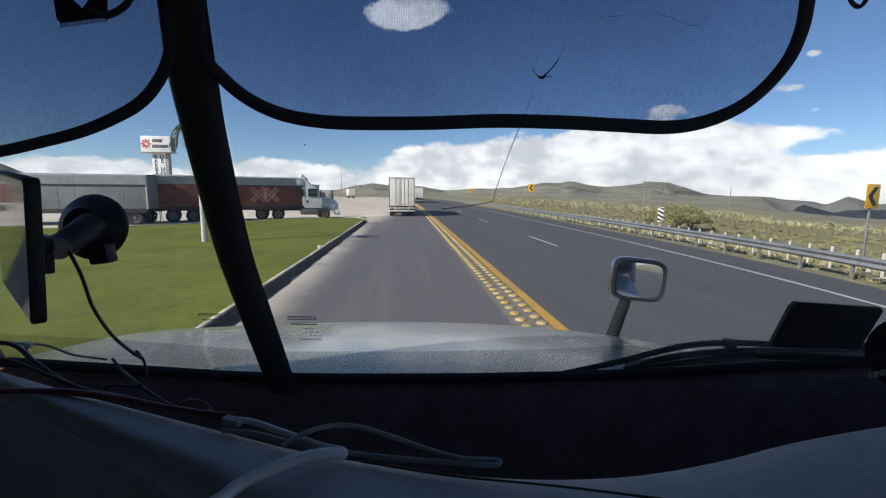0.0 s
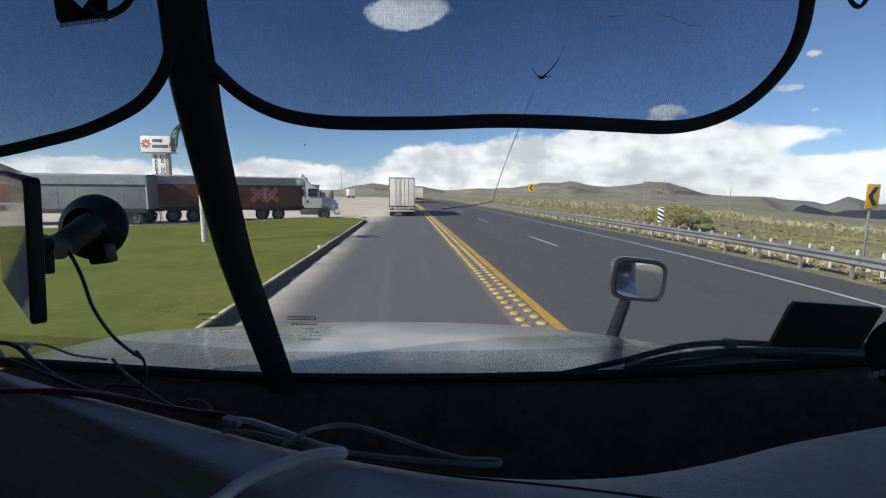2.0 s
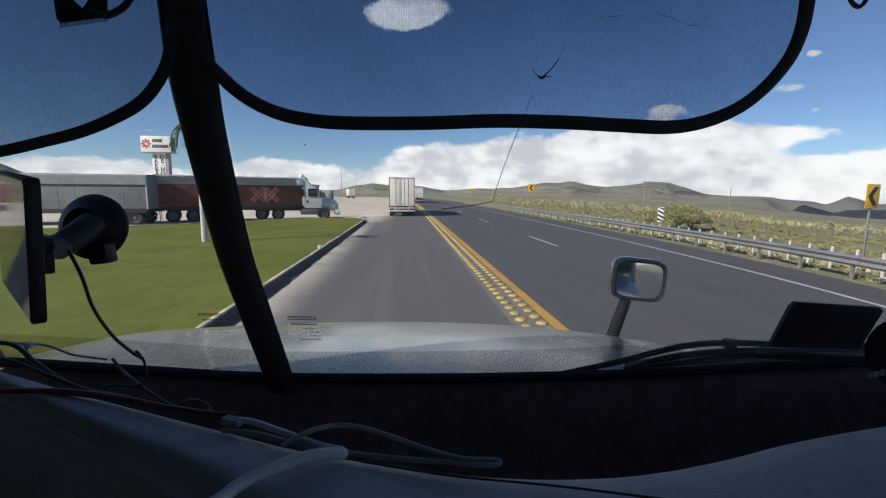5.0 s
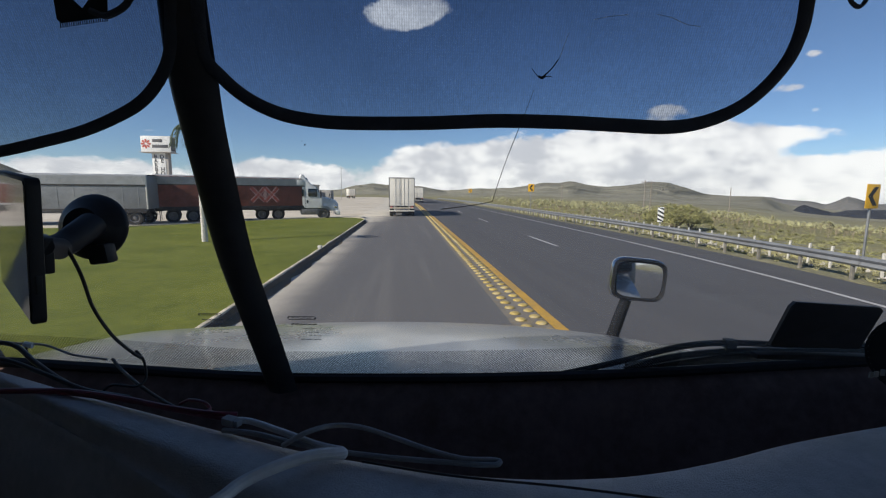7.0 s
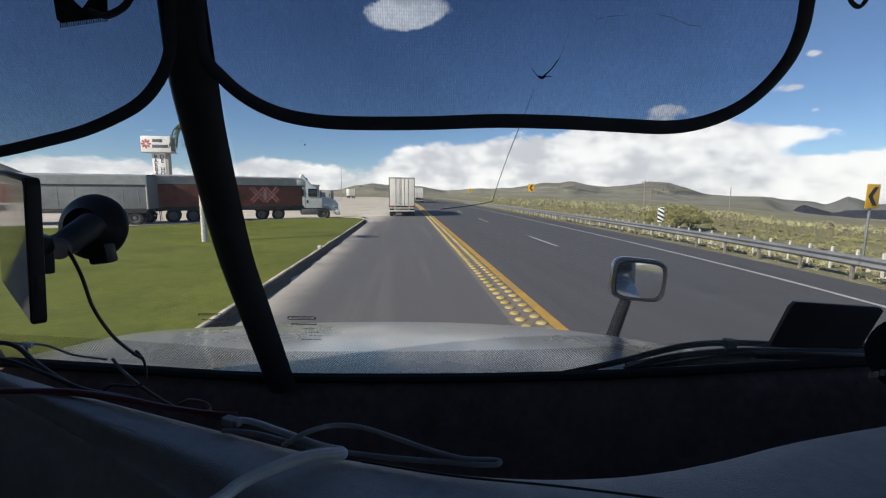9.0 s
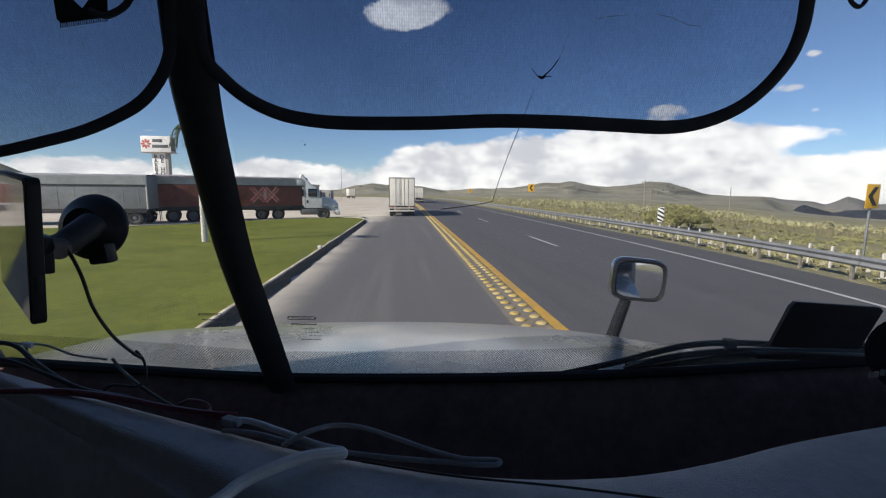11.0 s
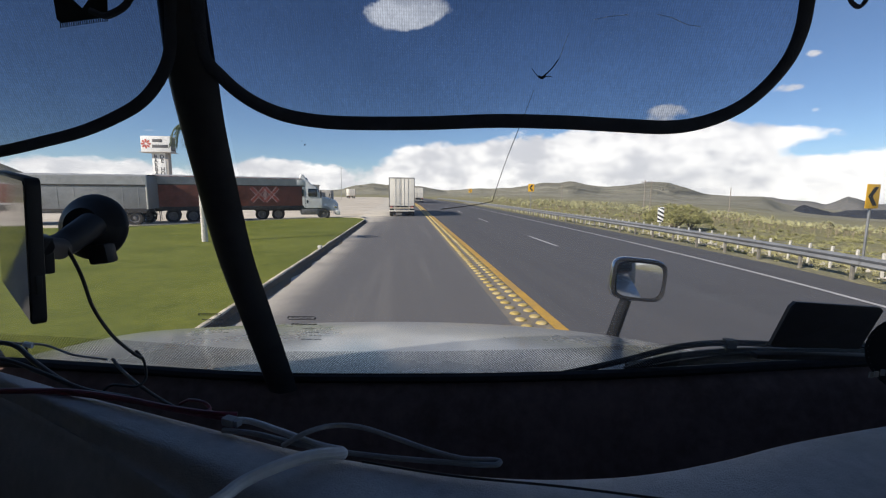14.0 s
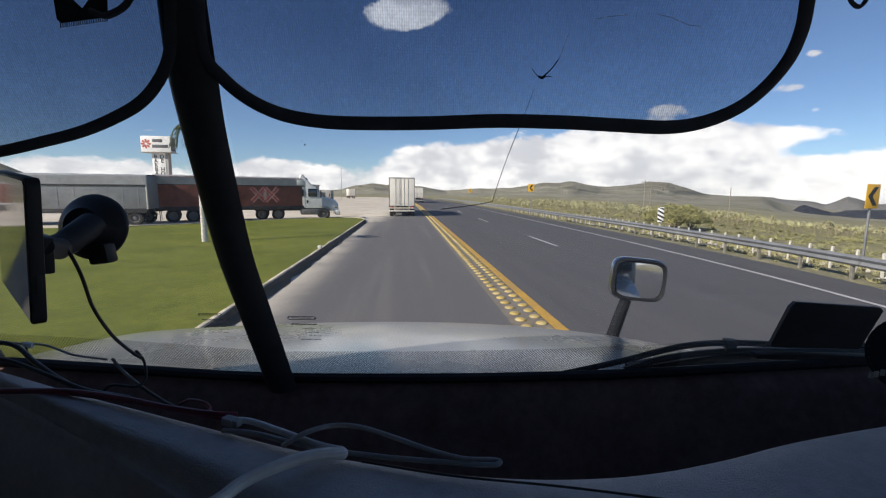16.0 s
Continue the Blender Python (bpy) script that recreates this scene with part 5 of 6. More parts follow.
# far face, rounded far edge, flat top, crest, groove, padded roll, fall towards the seats
rows = [[p + Vector((0, -0.03, -0.20)) for p in e], [p + Vector((0, -0.012, -0.02)) for p in e], [p + Vector((0, -0.003, -0.003)) for p in e], [a.lerp(b, 0.10) + Vector((0, 0, 0.0015)) for a, b in zip(e, c)], [a.lerp(b, 0.3) + Vector((0, 0, 0.004)) for a, b in zip(e, c)],
        [a.lerp(b, 0.6) + Vector((0, 0, 0.004)) for a, b in zip(e, c)], [a.lerp(b, 0.85) + Vector((0, 0, 0.002)) for a, b in zip(e, c)], c, [a.lerp(b, 0.22) + Vector((0, 0, -0.001)) for a, b in zip(c, c2)], [a.lerp(b, 0.45) + Vector((0, 0, -0.006)) for a, b in zip(c, c2)],
        [a.lerp(b, 0.7) + Vector((0, 0, -0.007)) for a, b in zip(c, c2)], [a.lerp(b, 0.9) + Vector((0, 0, -0.002)) for a, b in zip(c, c2)], c2, [a.lerp(b, 0.3) + Vector((0, 0, -0.001)) for a, b in zip(c2, c3)], [a.lerp(b, 0.65) + Vector((0, 0, -0.006)) for a, b in zip(c2, c3)], c3,
        [p + Vector((-0.012, -0.012, -0.05)) for p in c3], [p + Vector((-0.02, -0.02, -0.9)) for p in c3]]
bm = loft(bmesh.new(), rows)
bmesh.ops.recalc_face_normals(bm, faces=bm.faces)
DASH = cab_part("dashboard", bm, M_DASH, "dark blue-grey grained vinyl dashboard")
DASH.data.set_sharp_from_angle(angle=radians(85))
cab_part("seam", cord([(-0.073, 0.382, 2.087), (0.014, 0.361, 2.089), (0.114, 0.349, 2.089), (0.222, 0.333, 2.088)], 0.0012, 6, 5), M_BLACK, parent=DASH)

# unseen cab lining: roof, back, sides, floor; openings sized to tune dashboard light
def lining(lo, hi, name, label=""):
    cab_part(name, boxed(lo, hi, 0.01), M_SHELL, label)


lining((-0.87, -1.3, 2.98), (0.75, 0.42, 3.03), "roof_lining")
lining((-0.87, -1.35, 1.0), (0.75, -1.3, 3.03), "rear_lining")
lining((-0.87, -1.3, 0.9), (0.75, 0.62, 0.95), "floor_lining")
for x, front in ((-0.92, -1.0), (1.10, 0.56)):
    bm = bmesh.new()
    for lo, hi in (((-1.3, 0.9), (0.62, 1.70)), ((-1.3, 2.90), (0.62, 3.0)), ((-1.3, 1.70), (-1.2, 2.90)), ((front, 1.70), (0.62, 2.90))):
        box(bm, (x, lo[0], lo[1]), (x + 0.05, hi[0], hi[1]))
    cab_part("side_lining", bm, M_SHELL, "grey side lining with a window opening", smooth=False)
for side, x0, x1 in ((-1, -0.92, -0.85), (1, 0.98, 1.15)):
    a, b = Vector((0.008, 0.769, 1.961)), Vector((-0.006, 0.491, 2.647))
    cab_part("corner_pillar", slab(bmesh.new(), [(x0, a.y, a.z), (x1, a.y, a.z), (x1, b.y, b.z), (x0, b.y, b.z)], (0, 0.05, 0)), M_SHELL, smooth=False)
lining((-0.87, 0.36, 2.60), (1.15, 0.46, 3.0), "header_lining")
lining((0.75, -1.3, 2.98), (1.15, 0.42, 3.03), "roof_lining")
lining((0.75, -1.35, 1.0), (1.15, -1.3, 3.03), "rear_lining")
lining((0.75, -1.3, 0.9), (1.15, 0.62, 0.95), "floor_lining")

# hood outside: a broad rounded loft that falls gently to its front and rounds over there
rows = []
for y in (0.86, 1.0, 1.15, 1.3, 1.45, 1.58, 1.68, 1.78, 1.9, 2.05, 2.2, 2.35):
    row = []
    for k in range(49):
        x = -1.71 + 2.9 * k / 48
        z = 1.827 - 0.0048 * x - 0.0648 * x * x - 0.0159 * x ** 3 - 0.158 * (y - 1.6) - 0.5 * max(0.0, y - 1.6) ** 2
        z -= 0.40 * max(0.0, (x - 1.08) / 0.11) ** 2 + 0.28 * max(0.0, -1.1 - x) ** 2
        # pressed shoulders either side of the raised middle
        z += 0.007 * sstep(-0.62, -0.52, x) * (1 - sstep(0.50, 0.60, x)) * (1 - sstep(1.35, 1.6, y))
        row.append((x, y, z))
    rows.append(row)
bm = loft(bmesh.new(), rows)
bmesh.ops.recalc_face_normals(bm, faces=bm.faces)
cab_part("hood", bm, M_HOOD, "dusty white truck hood")

# the rest of the tractor: skins, sleeper, frame, wheels and nose
CX = 0.0
for x0, x1, front in ((-0.98, -0.924, -1.0), (1.154, 1.21, 0.56)):
    bm = bmesh.new()
    for lo, hi in (((-1.35, 0.9), (0.62, 1.70)), ((-1.35, 2.90), (0.62, 3.03)), ((-1.35, 1.70), (-1.2, 2.90)), ((front, 1.70), (0.62, 2.90))):
        box(bm, (x0, lo[0], lo[1]), (x1, hi[0], hi[1]))
    cab_part("side_panel", bm, M_HOOD, "white outer side panel", smooth=False)
cab_part("sleeper", boxed((-0.96, -2.95, 0.98), (1.19, -1.36, 3.4), 0.08), M_HOOD, "white sleeper box")
cab_part("roof_panel", boxed((-0.96, -1.352, 3.034), (1.19, 0.42, 3.13), 0.02), M_HOOD, "white roof panel")
cab_part("cowl", boxed((-1.38, 0.63, 0.95), (1.13, 0.858, 1.62), 0.02), M_HOOD)
cab_part("frame_rail", boxed((CX - 0.45, -6.2, 0.72), (CX + 0.45, 2.3, 0.895), 0.02), M_CHASSIS)
cab_part("grille", boxed((CX - 0.75, 2.33, 0.72), (CX + 0.6, 2.37, 1.38), 0.02), M_CHROME)
cab_part("bumper", boxed((CX - 1.3, 2.2, 0.36), (CX + 1.15, 2.52, 0.72), 0.06), M_HOOD)
ROLL = Matrix.Translation(-Vector(CAB.location)) @ Matrix.Translation((CX, 0, 0)) @ Matrix.Rotation(radians(90), 4, "Z")
for y in (1.55, -4.3, -5.55):
    cab_part("axle", cyl(bmesh.new(), (CX - 1.0, y, 0.5), (CX + 1.0, y, 0.5), 0.07, seg=8), M_CHASSIS)
    for sd in (-1, 1):
        tyre = wheel(CAB, y, sd * 1.08, 0.5, 0.3, sd)
        tyre.data.transform(ROLL)
        tyre.children[0].data.transform(ROLL)
for sd in (-1, 1):
    x = CX + sd * 1.12
    rows = [[(x - 0.17, 1.55 + 0.64 * math.cos(a), 0.5 + 0.64 * math.sin(a)), (x + 0.17, 1.55 + 0.64 * math.cos(a), 0.5 + 0.64 * math.sin(a))] for a in np.linspace(-0.1, math.pi + 0.1, 13)]
    bm = loft(bmesh.new(), rows)
    bmesh.ops.solidify(bm, geom=bm.faces, thickness=0.04)
    cab_part("fender", bm, M_HOOD)
    cab_part("fuel_tank", boxed((x - 0.3, -2.6, 0.32), (x + 0.18, -0.2, 0.88), 0.12), M_ALU)
    cab_part("headlamp", boxed((x - 0.16, 2.2, 0.85), (x + 0.1, 2.36, 1.12), 0.05), M_CHROME)

# hood mirror on its stalk
def rounded(w, h, k, n=36, power=4.5):
    """Points round a soft rectangle in the x-z plane, at depth k."""
    out = []
    for i in range(n):
        a = 2 * math.pi * i / n
        c, d = math.cos(a), math.sin(a)
        out.append(Vector((w * math.copysign(abs(c) ** (2 / power), c), k, h * math.copysign(abs(d) ** (2 / power), d))))
    return out


MIRROR_AT = Matrix.Translation((0.936, 2, 1.943)) @ Matrix.Rotation(radians(-5), 4, "Z") @ Matrix.Rotation(radians(4), 4, "Y") @ Matrix.Rotation(radians(-1.5), 4, "X")


def ringed(sections, cap=True):
    bm = bmesh.new()
    rows = [r + [r[0]] for r in sections]
    loft(bm, rows)
    if cap:
        bm.faces.new([bm.verts.new(p) for p in sections[-1]])
    bmesh.ops.remove_doubles(bm, verts=bm.verts, dist=0.0004)
    bmesh.ops.recalc_face_normals(bm, faces=bm.faces)
    bmesh.ops.transform(bm, matrix=MIRROR_AT, verts=bm.verts)
    return bm


MA = cab_part("hood_mirror", ringed([rounded(0.104, 0.082, -0.030), rounded(0.116, 0.093, -0.040), rounded(0.121, 0.098, -0.030), rounded(0.121, 0.098, 0.0), rounded(0.112, 0.09, 0.04), rounded(0.07, 0.055, 0.065)]), M_HOUSING, "hood mirror in a black and grey housing")
cab_part("mirror_shell", ringed([rounded(0.123, 0.100, -0.012), rounded(0.126, 0.103, -0.006), rounded(0.126, 0.103, 0.02), rounded(0.116, 0.094, 0.05), rounded(0.07, 0.055, 0.07)]), M_CHROME, parent=MA)
bm = bmesh.new()
rows = []
for i in range(13):
    u = -1 + i / 6
    rows.append([MIRROR_AT @ Vector((0.106 * u, -0.033 - 0.008 * (1 - 0.6 * u * u - 0.4 * v * v) + 0.008, 0.083 * v)) for v in np.linspace(-1, 1, 11)])
loft(bm, rows)
bmesh.ops.recalc_face_normals(bm, faces=bm.faces)
cab_part("mirror_glass", bm, M_MIRROR, parent=MA)
cab_part("mirror_stalk", cord([(0.83, 2, 1.629), (0.855, 2, 1.726), (0.889, 2, 1.845)], 0.030, 5, 10, r_end=0.026), M_HOUSING, "dark tapered mirror stalk", parent=MA)

# wiper resting on the right-hand pane
WI = cab_part("wiper_arm", cord([(0.223, 0.771, 2.005), (0.328, 0.758, 2.038), (0.436, 0.742, 2.077), (0.519, 0.738, 2.087), (0.632, 0.738, 2.086), (0.794, 0.738, 2.088)], 0.0058, 6, 8), M_GASKET, "black windscreen wiper arm")
cab_part("wiper_blade", cord([(0.345, 0.759, 2.023), (0.415, 0.747, 2.053), (0.522, 0.74, 2.071), (0.634, 0.738, 2.074), (0.795, 0.737, 2.078)], 0.0042, 6, 6, flat=1.5), M_BLACK, parent=WI)
cab_part("wiper_pivot", boxed((-0.010, -0.008, -0.010), (0.010, 0.008, 0.008), 0.004, Matrix.Translation((0.521, 0.738, 2.087))), M_BLACK, parent=WI)

cab_part("cowl_grille", slab(bmesh.new(), [(0.382, 0.79, 2.014), (0.456, 0.79, 2.030), (0.552, 0.79, 2.046), (0.669, 0.79, 2.054), (0.86, 0.79, 2.062), (1.1, 0.79, 2.075), (1.1, 0.79, 1.95), (0.382, 0.79, 1.95)], (0, 0.05, -0.01)), M_GASKET, "black plastic cowl under the wiper", smooth=False)

# chip and cracks in the glass
for pts, r, m in (([(0.118, 0.555, 2.489), (0.125, 0.553, 2.494), (0.131, 0.55, 2.5), (0.137, 0.547, 2.509)], 0.0008, M_CRACK_D), ([(0.106, 0.551, 2.499), (0.112, 0.554, 2.493), (0.118, 0.555, 2.489), (0.127, 0.554, 2.491), (0.133, 0.554, 2.490)], 0.00045, M_CRACK_D),
                  ([(0.115, 0.554, 2.491), (0.12, 0.555, 2.489), (0.124, 0.554, 2.492)], 0.0016, M_CRACK_D),
                  ([(0.139, 0.55, 2.511), (0.143, 0.544, 2.527), (0.146, 0.539, 2.537)], 0.0005, M_CRACK_L), ([(0.112, 0.561, 2.476), (0.104, 0.571, 2.45), (0.097, 0.58, 2.428)], 0.0005, M_CRACK_S), ([(0.098, 0.584, 2.429), (0.088, 0.596, 2.398), (0.079, 0.609, 2.365), (0.072, 0.622, 2.335)], 0.0006, M_CRACK_S),
                  ([(0.072, 0.618, 2.334), (0.054, 0.619, 2.33), (0.032, 0.621, 2.326), (-0.003, 0.623, 2.321)], 0.0008, M_CRACK_S), ([(0.172, 0.534, 2.55), (0.191, 0.533, 2.554), (0.212, 0.532, 2.556)], 0.0005, M_CRACK_L), ([(0.245, 0.532, 2.557), (0.264, 0.533, 2.554), (0.282, 0.535, 2.548), (0.3, 0.536, 2.546)], 0.0005, M_CRACK_L)):
    cab_part("crack", cord(pts, r, 4, 5), m, parent=PANE_R)

# specks of dirt on the glass
for p, k in (((-0.187, 0.589, 2.405), 1.0), ((-0.19, 0.587, 2.41), 0.7), ((-0.319, 0.588, 2.407), 0.8), ((-0.279, 0.565, 2.464), 0.6), ((-0.47, 0.722, 2.077), 0.8), ((0.377, 0.537, 2.533), 0.6), ((0.391, 0.679, 2.184), 0.6)):
    bm = bmesh.new()
    bmesh.ops.create_icosphere(bm, subdivisions=1, radius=0.0011 * k, matrix=Matrix.Translation(Vector(p)))
    cab_part("speck", bm, M_CRACK_D, parent=PANE_R)

# printed stickers on the glass, their writing unreadable
def sticker(items, name="sticker"):
    t = thing(name, "small dark printed sticker on the windscreen", "sticker", group="windscreen stickers", at=items[0][0])
    for k, (a, b, th) in enumerate(items):
        part("bar" if k else "badge", cord([a, Vector(a).lerp(Vector(b), 0.5), b], th * 0.95, 2, 6, flat=0.7), M_PRINT, t, world=True)
    return t


def print_rows(x0, z0, k):
    """Bars of a printed notice on the sloping glass: a badge and rows of short strokes under it."""
    rows = [((0, 48), -2.4, 1.2), ((0, 48), 2.6, 1.2), ((-1, 1), 0, 3.0), ((48, 50), 0, 3.0), ((6, 11), 0, 1.5), ((13, 20), 0, 1.5), ((22, 31), 0, 1.5), ((33, 42), 0, 1.5), ((4, 9), 11, 2.4), ((11, 17), 11, 2.4), ((19, 23), 11, 2.4), ((25, 33), 11, 2.4), ((35, 40), 11, 2.4), ((42, 50), 11, 2.4), ((25, 36), 19, 1.2), ((38, 47), 19, 1.2),
            ((6, 8), 26, 1.4), ((30, 40), 26, 1.2), ((43, 52), 26, 1.2), ((12, 14), 32, 1.2), ((34, 37), 32, 1.6), ((42, 45), 32, 1.6), ((52, 55), 32, 1.6), ((16, 24), 39, 1.2), ((26, 38), 39, 1.2), ((41, 54), 39, 1.2)]
    out = []
    for (a, b), d, th in rows:
        z = z0 - d * 0.00112 * k
        y = 0.697 + (2.13 - z) * 0.40
        out.append(((x0 + a * 0.00093 * k, y, z), (x0 + b * 0.00093 * k, y - 0.0004, z + 0.0008), th * 0.0006 * k))
    return out


sticker(print_rows(-0.256, 2.130, 1.0))
sticker(print_rows(-0.405, 2.133, 0.82))

# ---------------------------------------------------------------- sun shades
def sunshade(outline, net_pts, label, width=0.0086, net=M_NET):
    """Netting panel inside a sprung wire rim bound in tape; outline runs along the visible rim."""
    t = thing("sunshade", label, "sunshade", group="mesh sun shades", at=outline[0])
    rim = smooth_line(outline, 10)
    nrm = Vector((0, 1, W_K)).normalized()
    part("rim", tube(bmesh.new(), rim, width, 8, flat=0.35, normal=nrm), M_RIMCLOTH, t, "black tape-bound rim", world=True)
    bm = bmesh.new()
    loft(bm, [rim, [Vector((p.x, 0, 0)) + Vector((0, net_pts[1], net_pts[2])) for p in rim]])
    o = part("netting", bm, net, t, "dark see-through netting", world=True, smooth=False)
    return t


TOPS = (-0.109, 0.469, 2.629)
sunshade([(-0.246, 0.469, 2.626), (-0.268, 0.493, 2.569), (-0.280, 0.52, 2.502), (-0.265, 0.53, 2.476), (-0.238, 0.54, 2.453), (-0.2, 0.546, 2.437), (-0.152, 0.549, 2.43), (-0.096, 0.549, 2.429), (-0.019, 0.549, 2.431), (0.065, 0.547, 2.435), (0.15, 0.547, 2.435), (0.22, 0.548, 2.433), (0.277, 0.548, 2.432), (0.317, 0.546, 2.438), (0.353, 0.539, 2.453), (0.378, 0.531, 2.475), (0.394, 0.519, 2.504), (0.397, 0.508, 2.532), (0.391, 0.497, 2.559), (0.379, 0.484, 2.589), (0.354, 0.465, 2.636)],
         TOPS, "dark mesh sun shade with taped wire rim on the windscreen")
sunshade([(-0.77, 0.577, 2.349), (-0.668, 0.569, 2.369), (-0.57, 0.562, 2.386), (-0.513, 0.557, 2.398), (-0.458, 0.552, 2.411), (-0.408, 0.545, 2.428), (-0.366, 0.536, 2.447), (-0.334, 0.525, 2.473), (-0.315, 0.515, 2.501), (-0.300, 0.497, 2.546), (-0.281, 0.466, 2.623)],
         TOPS, "dark mesh sun shade hung beside the centre post", 0.0070, M_NET_TIGHT)
# label and strap on the left shade, strap end at the right
t = thing("shade_label", "black notched card label with a row of fine dark bars", "label", at=(-0.396, 0.493, 2.532))
bm = bmesh.new()
lt, rt, rb, lb = Vector((-0.419, 0.488, 2.552)), Vector((-0.36, 0.487, 2.553)), Vector((-0.369, 0.497, 2.528)), Vector((-0.427, 0.5, 2.521))
slab(bm, [lt, lt.lerp(rt, 0.17), lt.lerp(rt, 0.52).lerp(lb.lerp(rb, 0.52), 0.62), lt.lerp(rt, 0.82), rt, rt.lerp(rb, 0.85), rb.lerp(lb, 0.10), lb.lerp(rb, 0.08), lt.lerp(lb, 0.88)], (0, -0.0008, 0))
part("backing", bm, M_BLACK, t, "black notched card", world=True, smooth=False)
for k in range(22):
    a, b = Vector((-0.424, 0.5, 2.5195)), Vector((-0.37, 0.497, 2.5265))
    p = a.lerp(b, k / 21)
    part("bar", boxed((-0.0003 - 0.0004 * (k % 3 == 0), -0.0004, -0.0028), (0.0004, 0.0004, 0.0028), 0, Matrix.Translation(p)), M_SIGNGREY, t, world=True)
t = thing("shade_strap", "black elastic strap loop of a sun shade", "strap", group="shade straps", at=(-0.355, 0.486, 2.536))
part("loop", cord([(-0.381, 0.488, 2.531), (-0.367, 0.49, 2.527), (-0.35, 0.488, 2.532), (-0.338, 0.485, 2.539), (-0.325, 0.48, 2.551)], 0.0035, 6, 6), M_RIMCLOTH, t, world=True)
t = thing("shade_strap", "black elastic strap loop of a sun shade", "strap", group="shade straps", at=(0.43, 0.479, 2.552))
part("loop", cord([(0.412, 0.475, 2.564), (0.423, 0.479, 2.553), (0.433, 0.481, 2.549), (0.437, 0.479, 2.553), (0.437, 0.475, 2.564)], 0.0022, 6, 6), M_RIMCLOTH, t, world=True)

# ---------------------------------------------------------------- tablet on its suction mount
TAB = thing("tablet", "black tablet computer with a glossy dark screen", "tablet", at=(-0.451, 0.42, 2.207))
tr, tb, tl = Vector((-0.4165, 0.43, 2.350)), Vector((-0.425, 0.43, 2.204)), Vector((-0.608, 0.585, 2.327))
tv = (tr - tb)
tu = (tl - tr)
tu = (tu - tv * tu.dot(tv) / tv.dot(tv)).normalized()
th, tv = tv.length, tv.normalized()
tn = tu.cross(tv)
tn = tn if tn.y < 0 else -tn
TM = Matrix.Translation(tb) @ Matrix((tu, tv, tn)).transposed().to_4x4()
def rounded_plate(w0, w1, h0, h1, r, n=6):
    """Outline of a plate with rounded corners."""
    out = []
    for cx, cy, a0 in ((w1 - r, h1 - r, 0), (w0 + r, h1 - r, 90), (w0 + r, h0 + r, 180), (w1 - r, h0 + r, 270)):
        out += [(cx + r * math.cos(radians(a0 + 90 * k / n)), cy + r * math.sin(radians(a0 + 90 * k / n))) for k in range(n + 1)]
    return out


bm = slab(bmesh.new(), [Vector((x, y, -0.012)) for x, y in rounded_plate(-0.006, 0.22, -0.003, th + 0.003, 0.009)], (0, 0, 0.012))
bmesh.ops.bevel(bm, geom=[ed for ed in bm.edges if abs(ed.verts[0].co.z - ed.verts[1].co.z) < 1e-5], offset=0.002, segments=2, profile=0.6, affect="EDGES")
bmesh.ops.transform(bm, matrix=TM, verts=bm.verts)
CASE = part("casing", bm, M_TABLET, TAB, "black rounded casing", world=True)
bm = slab(bmesh.new(), [Vector((x, y, 0.0002)) for x, y in rounded_plate(-0.002, 0.216, 0.001, th - 0.001, 0.006)], (0, 0, 0.0008))
bmesh.ops.transform(bm, matrix=TM, verts=bm.verts)
part("screen", bm, M_SCREEN, TAB, "glossy dark glass screen", world=True, smooth=False)
part("side_button", boxed((-0.008, 0.03, -0.009), (-0.0062, 0.05, -0.004), 0.0005, TM), M_BLACK, CASE, world=True)
part("mount_clip", boxed((0.02, 0.045, -0.024), (0.06, 0.085, -0.0125), 0.003, TM), M_TABLET, TAB, world=True)
MO = thing("suction_mount", "black suction cup mount stuck to the windscreen", "mount", at=(-0.464, 0.56, 2.263))
cc, cn = Vector((-0.478, 0.585, 2.289)), Vector((0.05, -0.98, 0.18)).normalized()
bm = bmesh.new()
rot = cn.to_track_quat("Z", "Y").to_matrix().to_4x4()
prof = [(0.0445, -0.004), (0.045, 0.0), (0.043, 0.004), (0.037, 0.009), (0.028, 0.016), (0.023, 0.022), (0.0005, 0.023)]
rows = [[Matrix.Translation(cc) @ rot @ Vector((r * math.cos(a), r * math.sin(a), h)) for r, h in prof] for a in np.linspace(0, 2 * math.pi, 41)]
loft(bm, rows)
bmesh.ops.recalc_face_normals(bm, faces=bm.faces)
part("suction_cup", bm, M_TABLET, MO, world=True)
part("arm", cord([(-0.462, 0.565, 2.294), (-0.46, 0.535, 2.282), (-0.459, 0.515, 2.274), (-0.458, 0.495, 2.272)], 0.017, 6, 12, r_end=0.014), M_TABLET, MO, world=True)
part("ball_joint", cyl(bmesh.new(), (-0.452, 0.5, 2.271), (-0.428, 0.455, 2.28), 0.013, 0.010, 14), M_TABLET, MO, world=True)
part("latch", boxed((-0.013, -0.010, -0.013), (0.013, 0.010, 0.013), 0.004, Matrix.Translation((-0.453, 0.565, 2.255)) @ Matrix.Rotation(radians(-8), 4, "Y")), M_TABLET, MO, world=True)

# ---------------------------------------------------------------- cables and loose things
def cable(pts, r, m, label, n=8):
    t = solo("cable", cord(pts, r, n, 10), m, label, "cable", group="loose cables")
    return t


